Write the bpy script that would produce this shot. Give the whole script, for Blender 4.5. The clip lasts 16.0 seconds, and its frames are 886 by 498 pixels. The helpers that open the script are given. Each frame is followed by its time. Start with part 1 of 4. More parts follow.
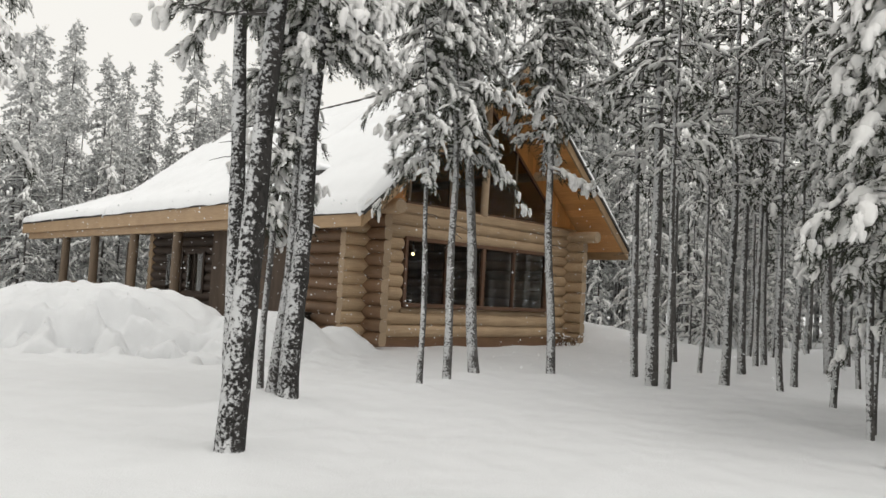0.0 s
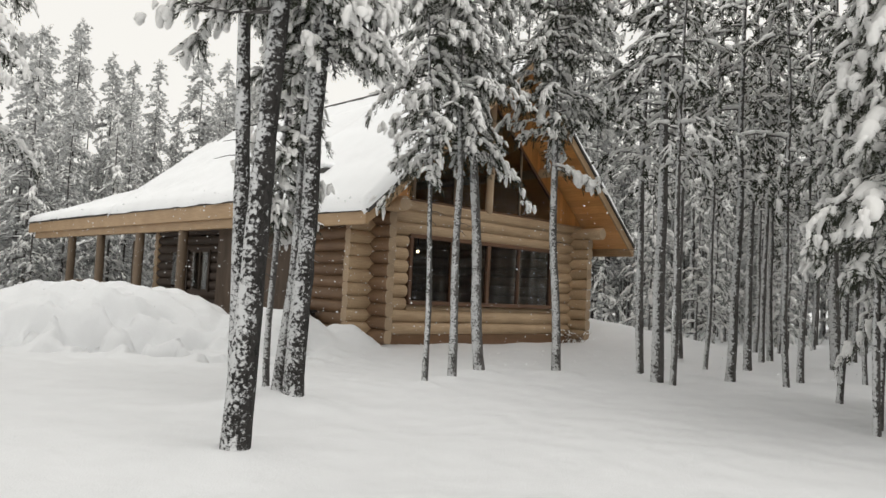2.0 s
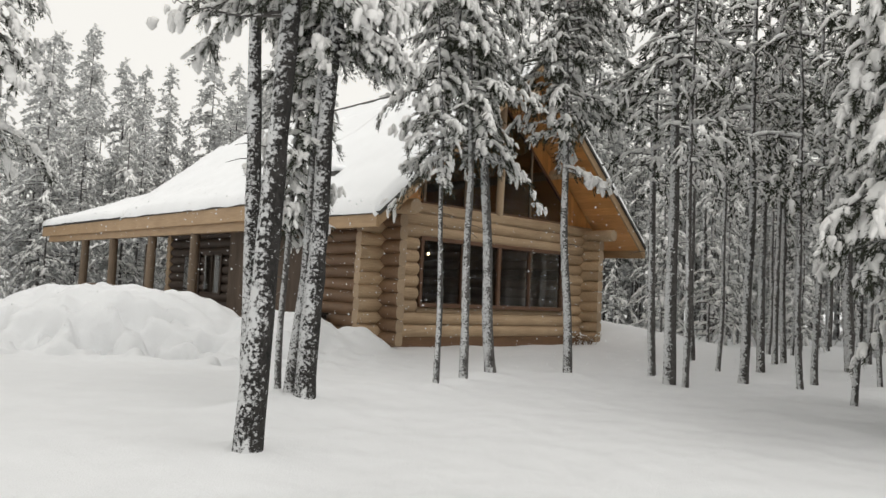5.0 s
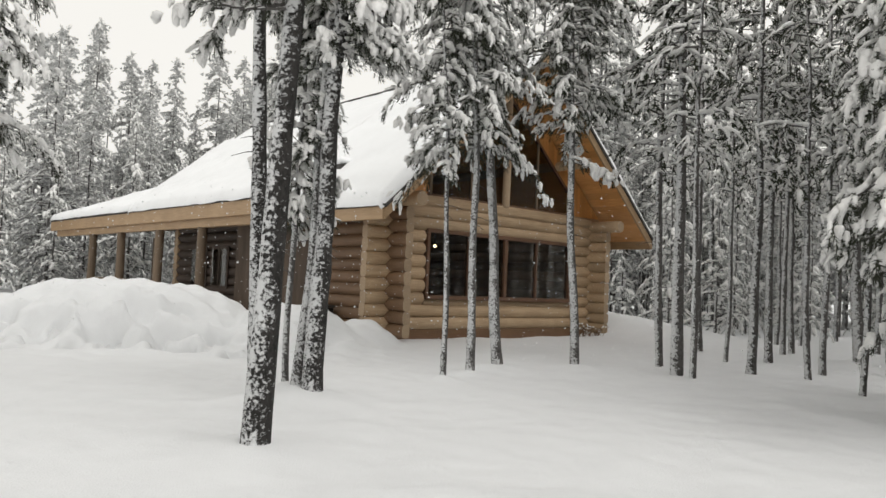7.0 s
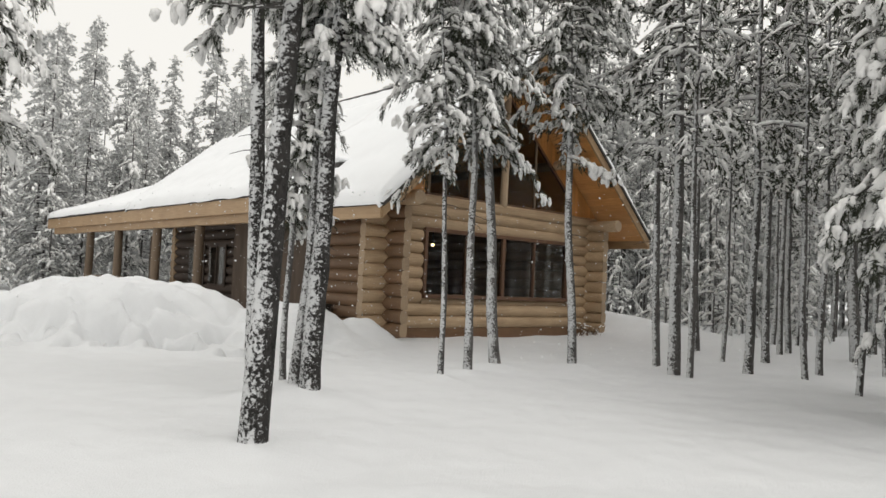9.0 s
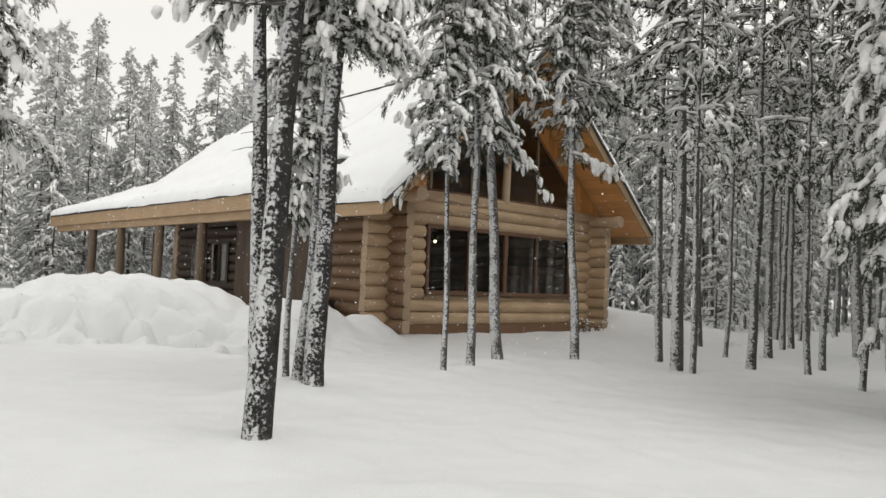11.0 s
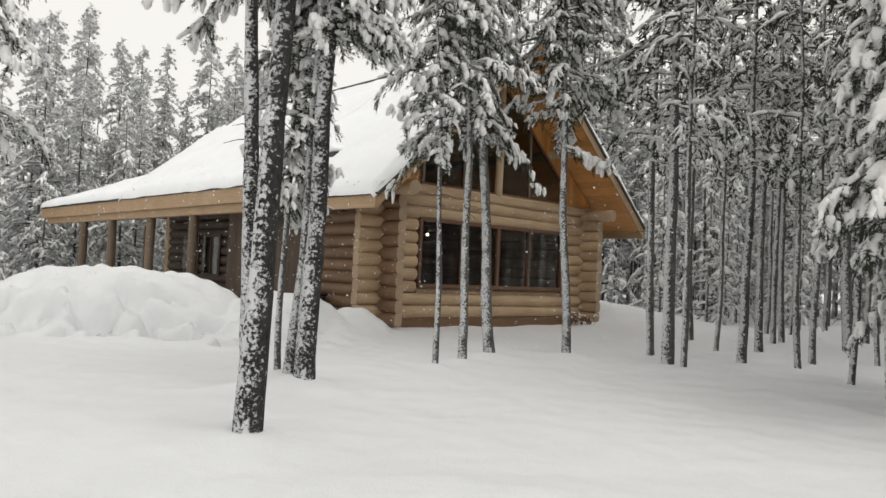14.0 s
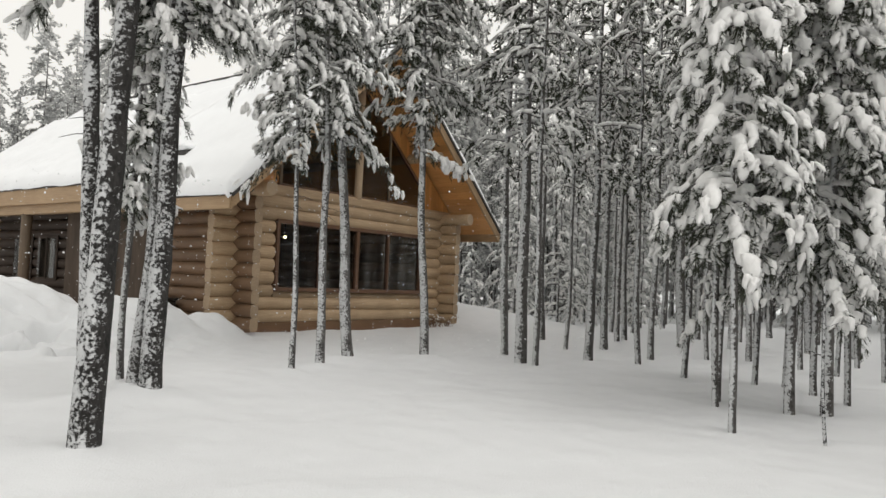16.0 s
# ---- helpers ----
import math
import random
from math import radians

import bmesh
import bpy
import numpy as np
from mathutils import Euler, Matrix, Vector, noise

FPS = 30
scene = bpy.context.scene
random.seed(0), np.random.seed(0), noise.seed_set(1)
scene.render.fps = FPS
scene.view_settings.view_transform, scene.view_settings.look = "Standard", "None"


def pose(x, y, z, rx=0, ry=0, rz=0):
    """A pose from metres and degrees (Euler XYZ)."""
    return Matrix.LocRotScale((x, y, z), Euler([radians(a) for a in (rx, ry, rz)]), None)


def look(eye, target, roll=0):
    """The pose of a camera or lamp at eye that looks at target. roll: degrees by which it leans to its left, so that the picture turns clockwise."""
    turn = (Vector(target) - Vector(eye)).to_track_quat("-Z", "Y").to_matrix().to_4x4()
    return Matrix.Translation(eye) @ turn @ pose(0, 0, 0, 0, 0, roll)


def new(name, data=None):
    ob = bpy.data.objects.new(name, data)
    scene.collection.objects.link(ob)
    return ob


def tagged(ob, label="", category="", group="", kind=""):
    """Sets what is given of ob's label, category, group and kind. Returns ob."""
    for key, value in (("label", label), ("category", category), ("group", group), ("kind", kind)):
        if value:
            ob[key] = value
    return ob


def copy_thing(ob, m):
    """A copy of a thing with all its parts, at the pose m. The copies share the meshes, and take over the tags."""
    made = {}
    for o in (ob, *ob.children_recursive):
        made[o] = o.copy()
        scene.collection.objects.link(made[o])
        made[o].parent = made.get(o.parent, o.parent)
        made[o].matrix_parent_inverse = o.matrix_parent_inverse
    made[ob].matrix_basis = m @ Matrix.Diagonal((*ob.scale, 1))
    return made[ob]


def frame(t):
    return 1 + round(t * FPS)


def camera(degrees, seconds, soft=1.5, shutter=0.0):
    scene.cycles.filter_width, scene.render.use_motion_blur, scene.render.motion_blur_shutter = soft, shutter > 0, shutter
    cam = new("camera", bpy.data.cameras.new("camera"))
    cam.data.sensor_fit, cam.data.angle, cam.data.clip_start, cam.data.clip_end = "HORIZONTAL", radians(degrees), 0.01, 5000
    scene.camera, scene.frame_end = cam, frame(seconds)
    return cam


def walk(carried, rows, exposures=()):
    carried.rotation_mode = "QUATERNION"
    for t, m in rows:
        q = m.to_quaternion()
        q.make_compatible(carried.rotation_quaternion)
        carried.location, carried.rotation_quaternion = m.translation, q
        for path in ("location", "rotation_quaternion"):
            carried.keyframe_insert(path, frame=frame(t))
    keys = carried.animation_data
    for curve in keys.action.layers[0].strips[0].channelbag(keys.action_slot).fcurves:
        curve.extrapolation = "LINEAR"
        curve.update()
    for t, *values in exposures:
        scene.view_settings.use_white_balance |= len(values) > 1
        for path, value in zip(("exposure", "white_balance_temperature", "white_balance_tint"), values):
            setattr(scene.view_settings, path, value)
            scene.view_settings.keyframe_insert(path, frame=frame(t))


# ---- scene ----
cam = camera(61.0, 16.0, soft=1.5)
# seconds, eye x, y, z, turn about x, y, z in degrees
ROWS = [
    (0.0, -0.002, -0.006, 1.501, 93.386, -3.172, -1.333),
    (0.5, 0.009, -0.005, 1.503, 93.369, -2.929, -1.398),
    (1.0, -0.001, -0.005, 1.503, 93.309, -2.959, -1.379),
    (1.5, 0.006, -0.004, 1.500, 93.227, -2.976, -1.125),
    (2.0, 0.004, -0.005, 1.500, 93.168, -2.931, -0.934),
    (2.5, -0.000, -0.005, 1.501, 93.205, -2.931, -0.769),
    (3.0, 0.002, -0.006, 1.497, 93.297, -2.867, -0.450),
    (3.5, 0.002, -0.005, 1.503, 93.349, -2.864, -0.256),
    (4.0, -0.002, -0.005, 1.498, 93.460, -2.834, -0.168),
    (6.5, 0.004, -0.003, 1.498, 92.801, -2.593, 0.061),
    (7.0, 0.008, -0.002, 1.498, 92.687, -2.467, 0.411),
    (7.5, 0.000, -0.004, 1.500, 92.686, -2.452, 0.472),
    (8.0, 0.002, -0.004, 1.500, 92.729, -2.417, 0.420),
    (8.5, 0.001, -0.006, 1.499, 92.783, -2.411, 0.396),
    (9.0, 0.004, -0.003, 1.499, 92.611, -2.641, 0.224),
    (11.5, -0.003, -0.004, 1.501, 92.269, -2.449, 0.414),
    (12.0, -0.004, -0.004, 1.498, 92.210, -2.540, 0.411),
    (12.5, -0.008, -0.003, 1.494, 92.260, -2.602, 0.097),
    (13.0, -0.007, -0.003, 1.497, 92.139, -2.658, 0.069),
    (13.5, -0.004, -0.001, 1.499, 91.850, -2.701, 0.033),
    (14.0, 0.006, 0.001, 1.501, 91.833, -2.616, -0.169),
    (14.5, 0.000, -0.000, 1.500, 91.902, -2.599, -0.086),
    (15.0, 0.008, -0.004, 1.500, 92.402, -2.718, -2.102),
    (15.5, 0.021, -0.002, 1.497, 92.667, -2.960, -7.413),
    (16.0, 0.047, -0.005, 1.497, 92.532, -2.349, -10.749),
]
walk(cam, [(t, pose(*r)) for t, *r in ROWS], exposures=[(0.0, -0.2), (16.0, -0.2)])

# ---- light: an overcast, snowing sky ----
SUN_UP, SUN_ROUND = radians(55), radians(138)
world = bpy.data.worlds.new("overcast_sky")
scene.world = world
world.use_nodes = True
wn, wl = world.node_tree.nodes, world.node_tree.links
wn.clear()
sky = wn.new("ShaderNodeTexSky")
sky.sky_type, sky.sun_disc = "NISHITA", False
sky.sun_elevation, sky.sun_rotation = SUN_UP, SUN_ROUND
sky.air_density, sky.dust_density, sky.ozone_density = 1.0, 4.0, 1.0
grey = wn.new("ShaderNodeHueSaturation")
grey.inputs["Saturation"].default_value = 0.06
wl.new(sky.outputs[0], grey.inputs["Color"])
cloud = wn.new("ShaderNodeMix")
cloud.data_type = "RGBA"
cloud.inputs["Factor"].default_value = 0.82
cloud.inputs["B"].default_value = (8.85, 8.65, 8.15, 1)
wl.new(grey.outputs[0], cloud.inputs["A"])
bg = wn.new("ShaderNodeBackground")
bg.inputs["Strength"].default_value = 0.136
wl.new(cloud.outputs["Result"], bg.inputs["Color"])
wl.new(bg.outputs[0], wn.new("ShaderNodeOutputWorld").inputs[0])
sun = new("sun", bpy.data.lights.new("sun", "SUN"))
sun.data.energy, sun.data.angle, sun.data.color = 1.0, radians(40), (1.0, 0.98, 0.95)
sun.matrix_basis = look((0, 0, 60), (math.sin(SUN_ROUND) * -30, math.cos(SUN_ROUND) * -30, 60 - 30 * math.tan(SUN_UP)))


# ---- materials ----
def material(name, rough=0.7, metal=0.0):
    m = bpy.data.materials.new(name)
    m.use_nodes = True
    nt = m.node_tree
    b = nt.nodes["Principled BSDF"]
    b.inputs["Roughness"].default_value, b.inputs["Metallic"].default_value = rough, metal
    return m, nt.nodes, nt.links, b


def noise_tex(n, l, scale, detail=4.0, rough=0.55, stretch=None, coord="Object"):
    tc = n.new("ShaderNodeTexCoord")
    t = n.new("ShaderNodeTexNoise")
    t.inputs["Scale"].default_value, t.inputs["Detail"].default_value, t.inputs["Roughness"].default_value = scale, detail, rough
    if stretch:
        mp = n.new("ShaderNodeMapping")
        mp.inputs["Scale"].default_value = stretch
        l.new(tc.outputs[coord], mp.inputs[0])
        l.new(mp.outputs[0], t.inputs["Vector"])
    else:
        l.new(tc.outputs[coord], t.inputs["Vector"])
    return t.outputs["Fac"]


def ramp(n, l, fac, stops):
    r = n.new("ShaderNodeValToRGB")
    els = r.color_ramp.elements
    while len(els) < len(stops):
        els.new(0.5)
    for el, (p, c) in zip(els, stops):
        el.position, el.color = p, (*c, 1)
    l.new(fac, r.inputs[0])
    return r.outputs[0]


def mix(n, l, fac, a, b, mode="MIX"):
    x = n.new("ShaderNodeMix")
    x.data_type, x.blend_type = "RGBA", mode
    for key, v in (("Factor", fac), ("A", a), ("B", b)):
        sock = [s for s in x.inputs if s.name == key and (s.type == "VALUE" if key == "Factor" else s.type == "RGBA")][0]
        if isinstance(v, (int, float)):
            sock.default_value = v
        elif isinstance(v, tuple):
            sock.default_value = (*v, 1)
        else:
            l.new(v, sock)
    return [s for s in x.outputs if s.type == "RGBA"][0]


def bump(n, l, b, height, strength, dist):
    bp = n.new("ShaderNodeBump")
    bp.inputs["Strength"].default_value, bp.inputs["Distance"].default_value = strength, dist
    l.new(height, bp.inputs["Height"])
    l.new(bp.outputs[0], b.inputs["Normal"])


def piece_tint(n, l, col, amount=0.25):
    info = n.new("ShaderNodeObjectInfo")
    tint = ramp(n, l, info.outputs["Random"], [(0.0, (1 - amount,) * 3), (1.0, (1, 1, 1))])
    return mix(n, l, 1.0, col, tint, "MULTIPLY")


def snow_material(name, base=(0.86, 0.87, 0.88), scale=3.0, dist=0.03):
    m, n, l, b = material(name, 0.75)
    big = noise_tex(n, l, scale, 6, 0.6)
    fine = noise_tex(n, l, scale * 30, 3, 0.6)
    col = ramp(n, l, big, [(0.3, tuple(c * 0.96 for c in base)), (0.7, base)])
    l.new(mix(n, l, 0.06, col, ramp(n, l, fine, [(0.35, (0.6, 0.62, 0.64)), (0.65, (1, 1, 1))]), "MULTIPLY"), b.inputs["Base Color"])
    b.inputs["Specular IOR Level"].default_value = 0.15
    add = n.new("ShaderNodeMath")
    add.operation = "MULTIPLY_ADD"
    add.inputs[1].default_value = 0.25
    l.new(fine, add.inputs[0])
    l.new(big, add.inputs[2])
    bump(n, l, b, add.outputs[0], 0.5, dist)
    return m


def bark_material(name, dark, light, cover, side=(-0.62, -0.78, 0.0), patch=22.0, face=0.22, vary=0.35):
    """Scaly bark with wind-plastered snow on the side that faces the weather."""
    m, n, l, b = material(name, 0.9)
    b.inputs["Specular IOR Level"].default_value = 0.08
    scales = noise_tex(n, l, 38, 5, 0.65, (1, 1, 0.45))
    broad = noise_tex(n, l, 5, 3, 0.5)
    col = mix(n, l, 0.4, ramp(n, l, scales, [(0.3, dark), (0.72, light)]), ramp(n, l, broad, [(0.3, dark), (0.7, light)]))
    geo = n.new("ShaderNodeNewGeometry")
    dot = n.new("ShaderNodeVectorMath")
    dot.operation = "DOT_PRODUCT"
    dot.inputs[1].default_value = side
    l.new(geo.outputs["Normal"], dot.inputs[0])
    patches = noise_tex(n, l, patch, 8, 0.68, (1, 1, 1.1))
    blots = noise_tex(n, l, 4.5, 2, 0.5)
    s1 = n.new("ShaderNodeMath")
    s1.operation = "MULTIPLY_ADD"
    s1.inputs[1].default_value = face
    l.new(dot.outputs["Value"], s1.inputs[0])
    l.new(patches, s1.inputs[2])
    s2 = n.new("ShaderNodeMath")
    s2.operation = "MULTIPLY_ADD"
    s2.inputs[1].default_value = 0.35
    l.new(blots, s2.inputs[0])
    l.new(s1.outputs[0], s2.inputs[2])
    edge = 0.86 - cover
    mask = ramp(n, l, s2.outputs[0], [(edge - 0.03, (0, 0, 0)), (edge + 0.04, (1, 1, 1))])
    l.new(mix(n, l, mask, piece_tint(n, l, col, vary), (0.6, 0.605, 0.61)), b.inputs["Base Color"])
    h = mix(n, l, mask, scales, (1.3, 1.3, 1.3))
    bump(n, l, b, h, 0.9, 0.012)
    return m


def needle_material(name, a, c):
    m, n, l, b = material(name, 0.75)
    b.inputs["Specular IOR Level"].default_value = 0.15
    geo = n.new("ShaderNodeNewGeometry")
    l.new(ramp(n, l, geo.outputs["Random Per Island"], [(0.0, a), (1.0, c)]), b.inputs["Base Color"])
    return m


def wood_material(name, dark, light, rough=0.55, along=(0.35, 6, 6), grain=6.0, tint=0.25, relief=0.004):
    m, n, l, b = material(name, rough)
    g1 = noise_tex(n, l, grain, 6, 0.6, along)
    g2 = noise_tex(n, l, 1.3, 3, 0.5)
    g3 = noise_tex(n, l, 60, 2, 0.5, along)
    col = mix(n, l, 0.35, ramp(n, l, g1, [(0.3, dark), (0.7, light)]), ramp(n, l, g2, [(0.3, dark), (0.7, light)]))
    col = mix(n, l, 0.15, col, ramp(n, l, g3, [(0.3, (0.3, 0.3, 0.3)), (0.7, (1, 1, 1))]), "MULTIPLY")
    l.new(piece_tint(n, l, col, tint), b.inputs["Base Color"])
    bump(n, l, b, g1, 0.5, relief)
    return m


M_SNOW = snow_material("snow", base=(0.738, 0.747, 0.757), scale=2.0, dist=0.07)
M_ROOF_SNOW = snow_material("roof_snow", scale=1.2, dist=0.05)
M_TREE_SNOW = snow_material("bough_snow", base=(0.87, 0.864, 0.85), scale=14.0, dist=0.06)
M_BARK_NEAR = bark_material("snow_plastered_bark", (0.012, 0.0115, 0.011), (0.075, 0.071, 0.068), 0.122, side=(-0.85, -0.53, 0.0), patch=24, face=0.12, vary=0.15)
M_BARK_GREY = bark_material("pale_snowy_bark", (0.045, 0.043, 0.041), (0.2, 0.19, 0.183), 0.03, patch=30)
M_BARK = bark_material("forest_bark", (0.036, 0.034, 0.032), (0.19, 0.18, 0.172), -0.05, side=(-0.93, -0.36, 0.0), patch=24, face=0.34)
M_NEEDLE = needle_material("pine_needles", (0.02, 0.023, 0.016), (0.072, 0.077, 0.055))
# far needles: frost, and distance haze put into the pale colour
M_NEEDLE_FAR = needle_material("frost_haze_needles", (0.42, 0.425, 0.42), (0.7, 0.705, 0.705))
M_NEEDLE_MID = needle_material("half_frost_haze_needles", (0.17, 0.175, 0.165), (0.55, 0.56, 0.55))
M_LOG = wood_material("peeled_log", (0.37, 0.25, 0.145), (0.6, 0.44, 0.275), 0.6)
# left wall logs: darker than M_LOG, the wall's shade is in the colour
M_LOG_SHADED_SIDE = wood_material("shaded_peeled_log_cross", (0.165, 0.092, 0.049), (0.26, 0.158, 0.087), 0.6, along=(6, 0.35, 6))
M_LOG_END = wood_material("log_end_grain", (0.34, 0.24, 0.15), (0.48, 0.36, 0.24), 0.7, along=(4, 4, 4))
M_POST = wood_material("porch_post_wood", (0.13, 0.09, 0.06), (0.22, 0.16, 0.105), 0.7, along=(6, 6, 0.35))
M_BOARD = wood_material("varnished_board", (0.5, 0.22, 0.062), (0.74, 0.37, 0.12), 0.45, along=(6, 0.3, 6), tint=0.3)
M_SOFFIT = wood_material("soffit_wood", (0.6, 0.27, 0.085), (0.82, 0.43, 0.15), 0.5, along=(6, 0.3, 6), tint=0.2)
M_FASCIA = wood_material("fascia_wood", (0.35, 0.22, 0.115), (0.53, 0.365, 0.21), 0.55, along=(6, 0.3, 6), tint=0.2)
M_FRAME = wood_material("stained_window_frame", (0.09, 0.045, 0.025), (0.17, 0.085, 0.045), 0.45, tint=0.1)
# porch wall logs, with the shade under the eave put into their colour
M_SHADED_LOG = wood_material("shaded_log", (0.03, 0.018, 0.012), (0.065, 0.04, 0.025), 0.7, along=(6, 0.35, 6))
M_SKIRT = wood_material("foundation_board", (0.13, 0.07, 0.035), (0.22, 0.12, 0.06), 0.7)
M_SHINGLE, n_, l_, b_ = material("asphalt_shingle", 0.9)
l_.new(ramp(n_, l_, noise_tex(n_, l_, 40, 3), [(0.3, (0.03, 0.028, 0.027)), (0.7, (0.09, 0.085, 0.08))]), b_.inputs["Base Color"])
M_ROOM, n_, l_, b_ = material("room_panelling", 0.8)
l_.new(ramp(n_, l_, noise_tex(n_, l_, 3, 4, 0.6, (1, 1, 0.2)), [(0.3, (0.05, 0.035, 0.025)), (0.7, (0.12, 0.085, 0.06))]), b_.inputs["Base Color"])
M_METAL, n_, l_, b_ = material("dark_metal", 0.5, 0.6)
l_.new(ramp(n_, l_, noise_tex(n_, l_, 20, 3), [(0.3, (0.03, 0.03, 0.03)), (0.7, (0.08, 0.075, 0.07))]), b_.inputs["Base Color"])
M_GLASS, n_, l_, b_ = material("window_glass", 0.01)
b_.inputs["Transmission Weight"].default_value, b_.inputs["IOR"].default_value = 1.0, 1.3
b_.inputs["Base Color"].default_value = (0.62, 0.65, 0.66, 1)
M_BULB, n_, l_, b_ = material("lit_bulb", 0.4)
b_.inputs["Emission Color"].default_value, b_.inputs["Emission Strength"].default_value = (1.0, 0.78, 0.45, 1), 6.0


# ---- mesh helpers ----
def mesh_from(name, verts, faces, mat, smooth=False):
    me = bpy.data.meshes.new(name)
    me.from_pydata([tuple(v) for v in verts], [], [tuple(f) for f in faces])
    me.materials.append(mat)
    if smooth:
        me.polygons.foreach_set("use_smooth", [True] * len(me.polygons))
    me.update()
    return me


def tri_mesh(name, verts, tris, mat, smooth=False):
    """A mesh from arrays of vertices (n, 3) and triangles (m, 3)."""
    me = bpy.data.meshes.new(name)
    me.vertices.add(len(verts))
    me.vertices.foreach_set("co", np.asarray(verts, np.float32).ravel())
    me.loops.add(len(tris) * 3)
    me.loops.foreach_set("vertex_index", np.asarray(tris, np.int32).ravel())
    me.polygons.add(len(tris))
    me.polygons.foreach_set("loop_start", np.arange(0, len(tris) * 3, 3, dtype=np.int32))
    if smooth:
        me.polygons.foreach_set("use_smooth", np.ones(len(tris), bool))
    me.materials.append(mat)
    me.update(calc_edges=True)
    return me


def child(name, me, parent, label=""):
    ob = new(name, me)
    ob.parent = parent
    return tagged(ob, label) if label else ob


def part(name, bm, mat, parent, label="", smooth=False):
    me = bpy.data.meshes.new(name)
    bmesh.ops.recalc_face_normals(bm, faces=bm.faces)
    bm.to_mesh(me)
    bm.free()
    me.materials.append(mat)
    if smooth:
        me.polygons.foreach_set("use_smooth", [True] * len(me.polygons))
    return child(name, me, parent, label)


def box(lo, hi, bevel=0.012):
    bm = bmesh.new()
    bmesh.ops.create_cube(bm, size=1)
    for v in bm.verts:
        v.co = [(a + b) / 2 + c * (b - a) for a, b, c in zip(lo, hi, v.co)]
    if bevel:
        bmesh.ops.bevel(bm, geom=bm.edges[:], offset=bevel, segments=1, affect="EDGES")
    return bm


def prism(points, direction):
    """A solid: a flat polygon swept along a direction."""
    bm = bmesh.new()
    f = bm.faces.new([bm.verts.new(p) for p in points])
    got = bmesh.ops.extrude_face_region(bm, geom=[f])
    bmesh.ops.translate(bm, verts=[v for v in got["geom"] if isinstance(v, bmesh.types.BMVert)], vec=direction)
    return bm


def log(start, end, r0, r1, seed, sides=14, rings=9, wobble=0.025, hewn=()):
    """A peeled log from start to end, slightly uneven; an end named in hewn is trimmed square to meet its neighbours."""
    rnd = random.Random(seed)
    a, b = Vector(start), Vector(end)
    d = (b - a).normalized()
    u = d.cross(Vector((0, 0, 1)))
    u = u.normalized() if u.length > 0.1 else Vector((1, 0, 0))
    w = u.cross(d).normalized()
    length = (b - a).length
    ph = [rnd.uniform(0, 6.28) for _ in range(4)]
    bm = bmesh.new()
    stops = [0.0, 0.02 / length] + ([0.16 / length] if 0 in hewn else []) + [i / rings for i in range(1, rings)] + ([1 - 0.16 / length] if 1 in hewn else []) + [1 - 0.02 / length, 1.0]
    prev = None
    for s in stops:
        r = r0 + (r1 - r0) * s
        square = (0 in hewn and s * length < 0.03) or (1 in hewn and (1 - s) * length < 0.03)
        if s in (0.0, 1.0) and not square:
            r *= 0.9
        r *= 1 + wobble * math.sin(ph[0] + 5 * s) + wobble * 0.5 * math.sin(ph[1] + 13 * s)
        c = a + d * (length * s) + u * (wobble * 0.6 * math.sin(ph[2] + 4 * s)) + w * (wobble * 0.3 * math.sin(ph[3] + 5 * s))
        ring = []
        for i in range(sides):
            t = 2 * math.pi * i / sides
            k = r * (1 + 0.012 * math.sin(3 * t + ph[0]))
            ku, kw = k * math.cos(t), k * math.sin(t)
            if square:
                m = max(abs(math.cos(t)), abs(math.sin(t))) ** 0.75
                ku, kw = 0.125 * math.cos(t) / m, 0.166 * math.sin(t) / m
            ring.append(bm.verts.new(c + u * ku + w * kw))
        if prev:
            for i in range(sides):
                bm.faces.new((prev[i], prev[(i + 1) % sides], ring[(i + 1) % sides], ring[i]))
        else:
            bm.faces.new(ring[::-1])
        prev = ring
    bm.faces.new(prev)
    for f in bm.faces:
        f.smooth = len(f.verts) == 4
        f.material_index = 0 if f.smooth else 1
    return bm


# ---- ground ----
HX, HY, HT = -1.57, 19.62, radians(42.5)   # cabin corner and turn
GX, GY = (math.cos(HT), math.sin(HT)), (-math.sin(HT), math.cos(HT))


def cabin_to_world(g, e):
    return HX + g * GX[0] + e * GY[0], HY + g * GX[1] + e * GY[1]


def bell(x, y, cx, cy, sx, sy, a=0.0):
    dx, dy = x - cx, y - cy
    c, s = math.cos(a), math.sin(a)
    u, v = (c * dx + s * dy) / sx, (-s * dx + c * dy) / sy
    return math.exp(-(u * u + v * v) ** 1.3)


BANK = cabin_to_world(11.0, 4.0)
WELLS = []
# pits that clumps fallen from the roof have left at the foot of the snow bank: x, y, radius, depth
pit_rng = random.Random(31)
PITS = [(pit_rng.uniform(-10.5, -2.6), pit_rng.triangular(13.2, 15.9, 13.9), pit_rng.uniform(0.14, 0.3), pit_rng.uniform(0.2, 0.42)) for _ in range(60)]


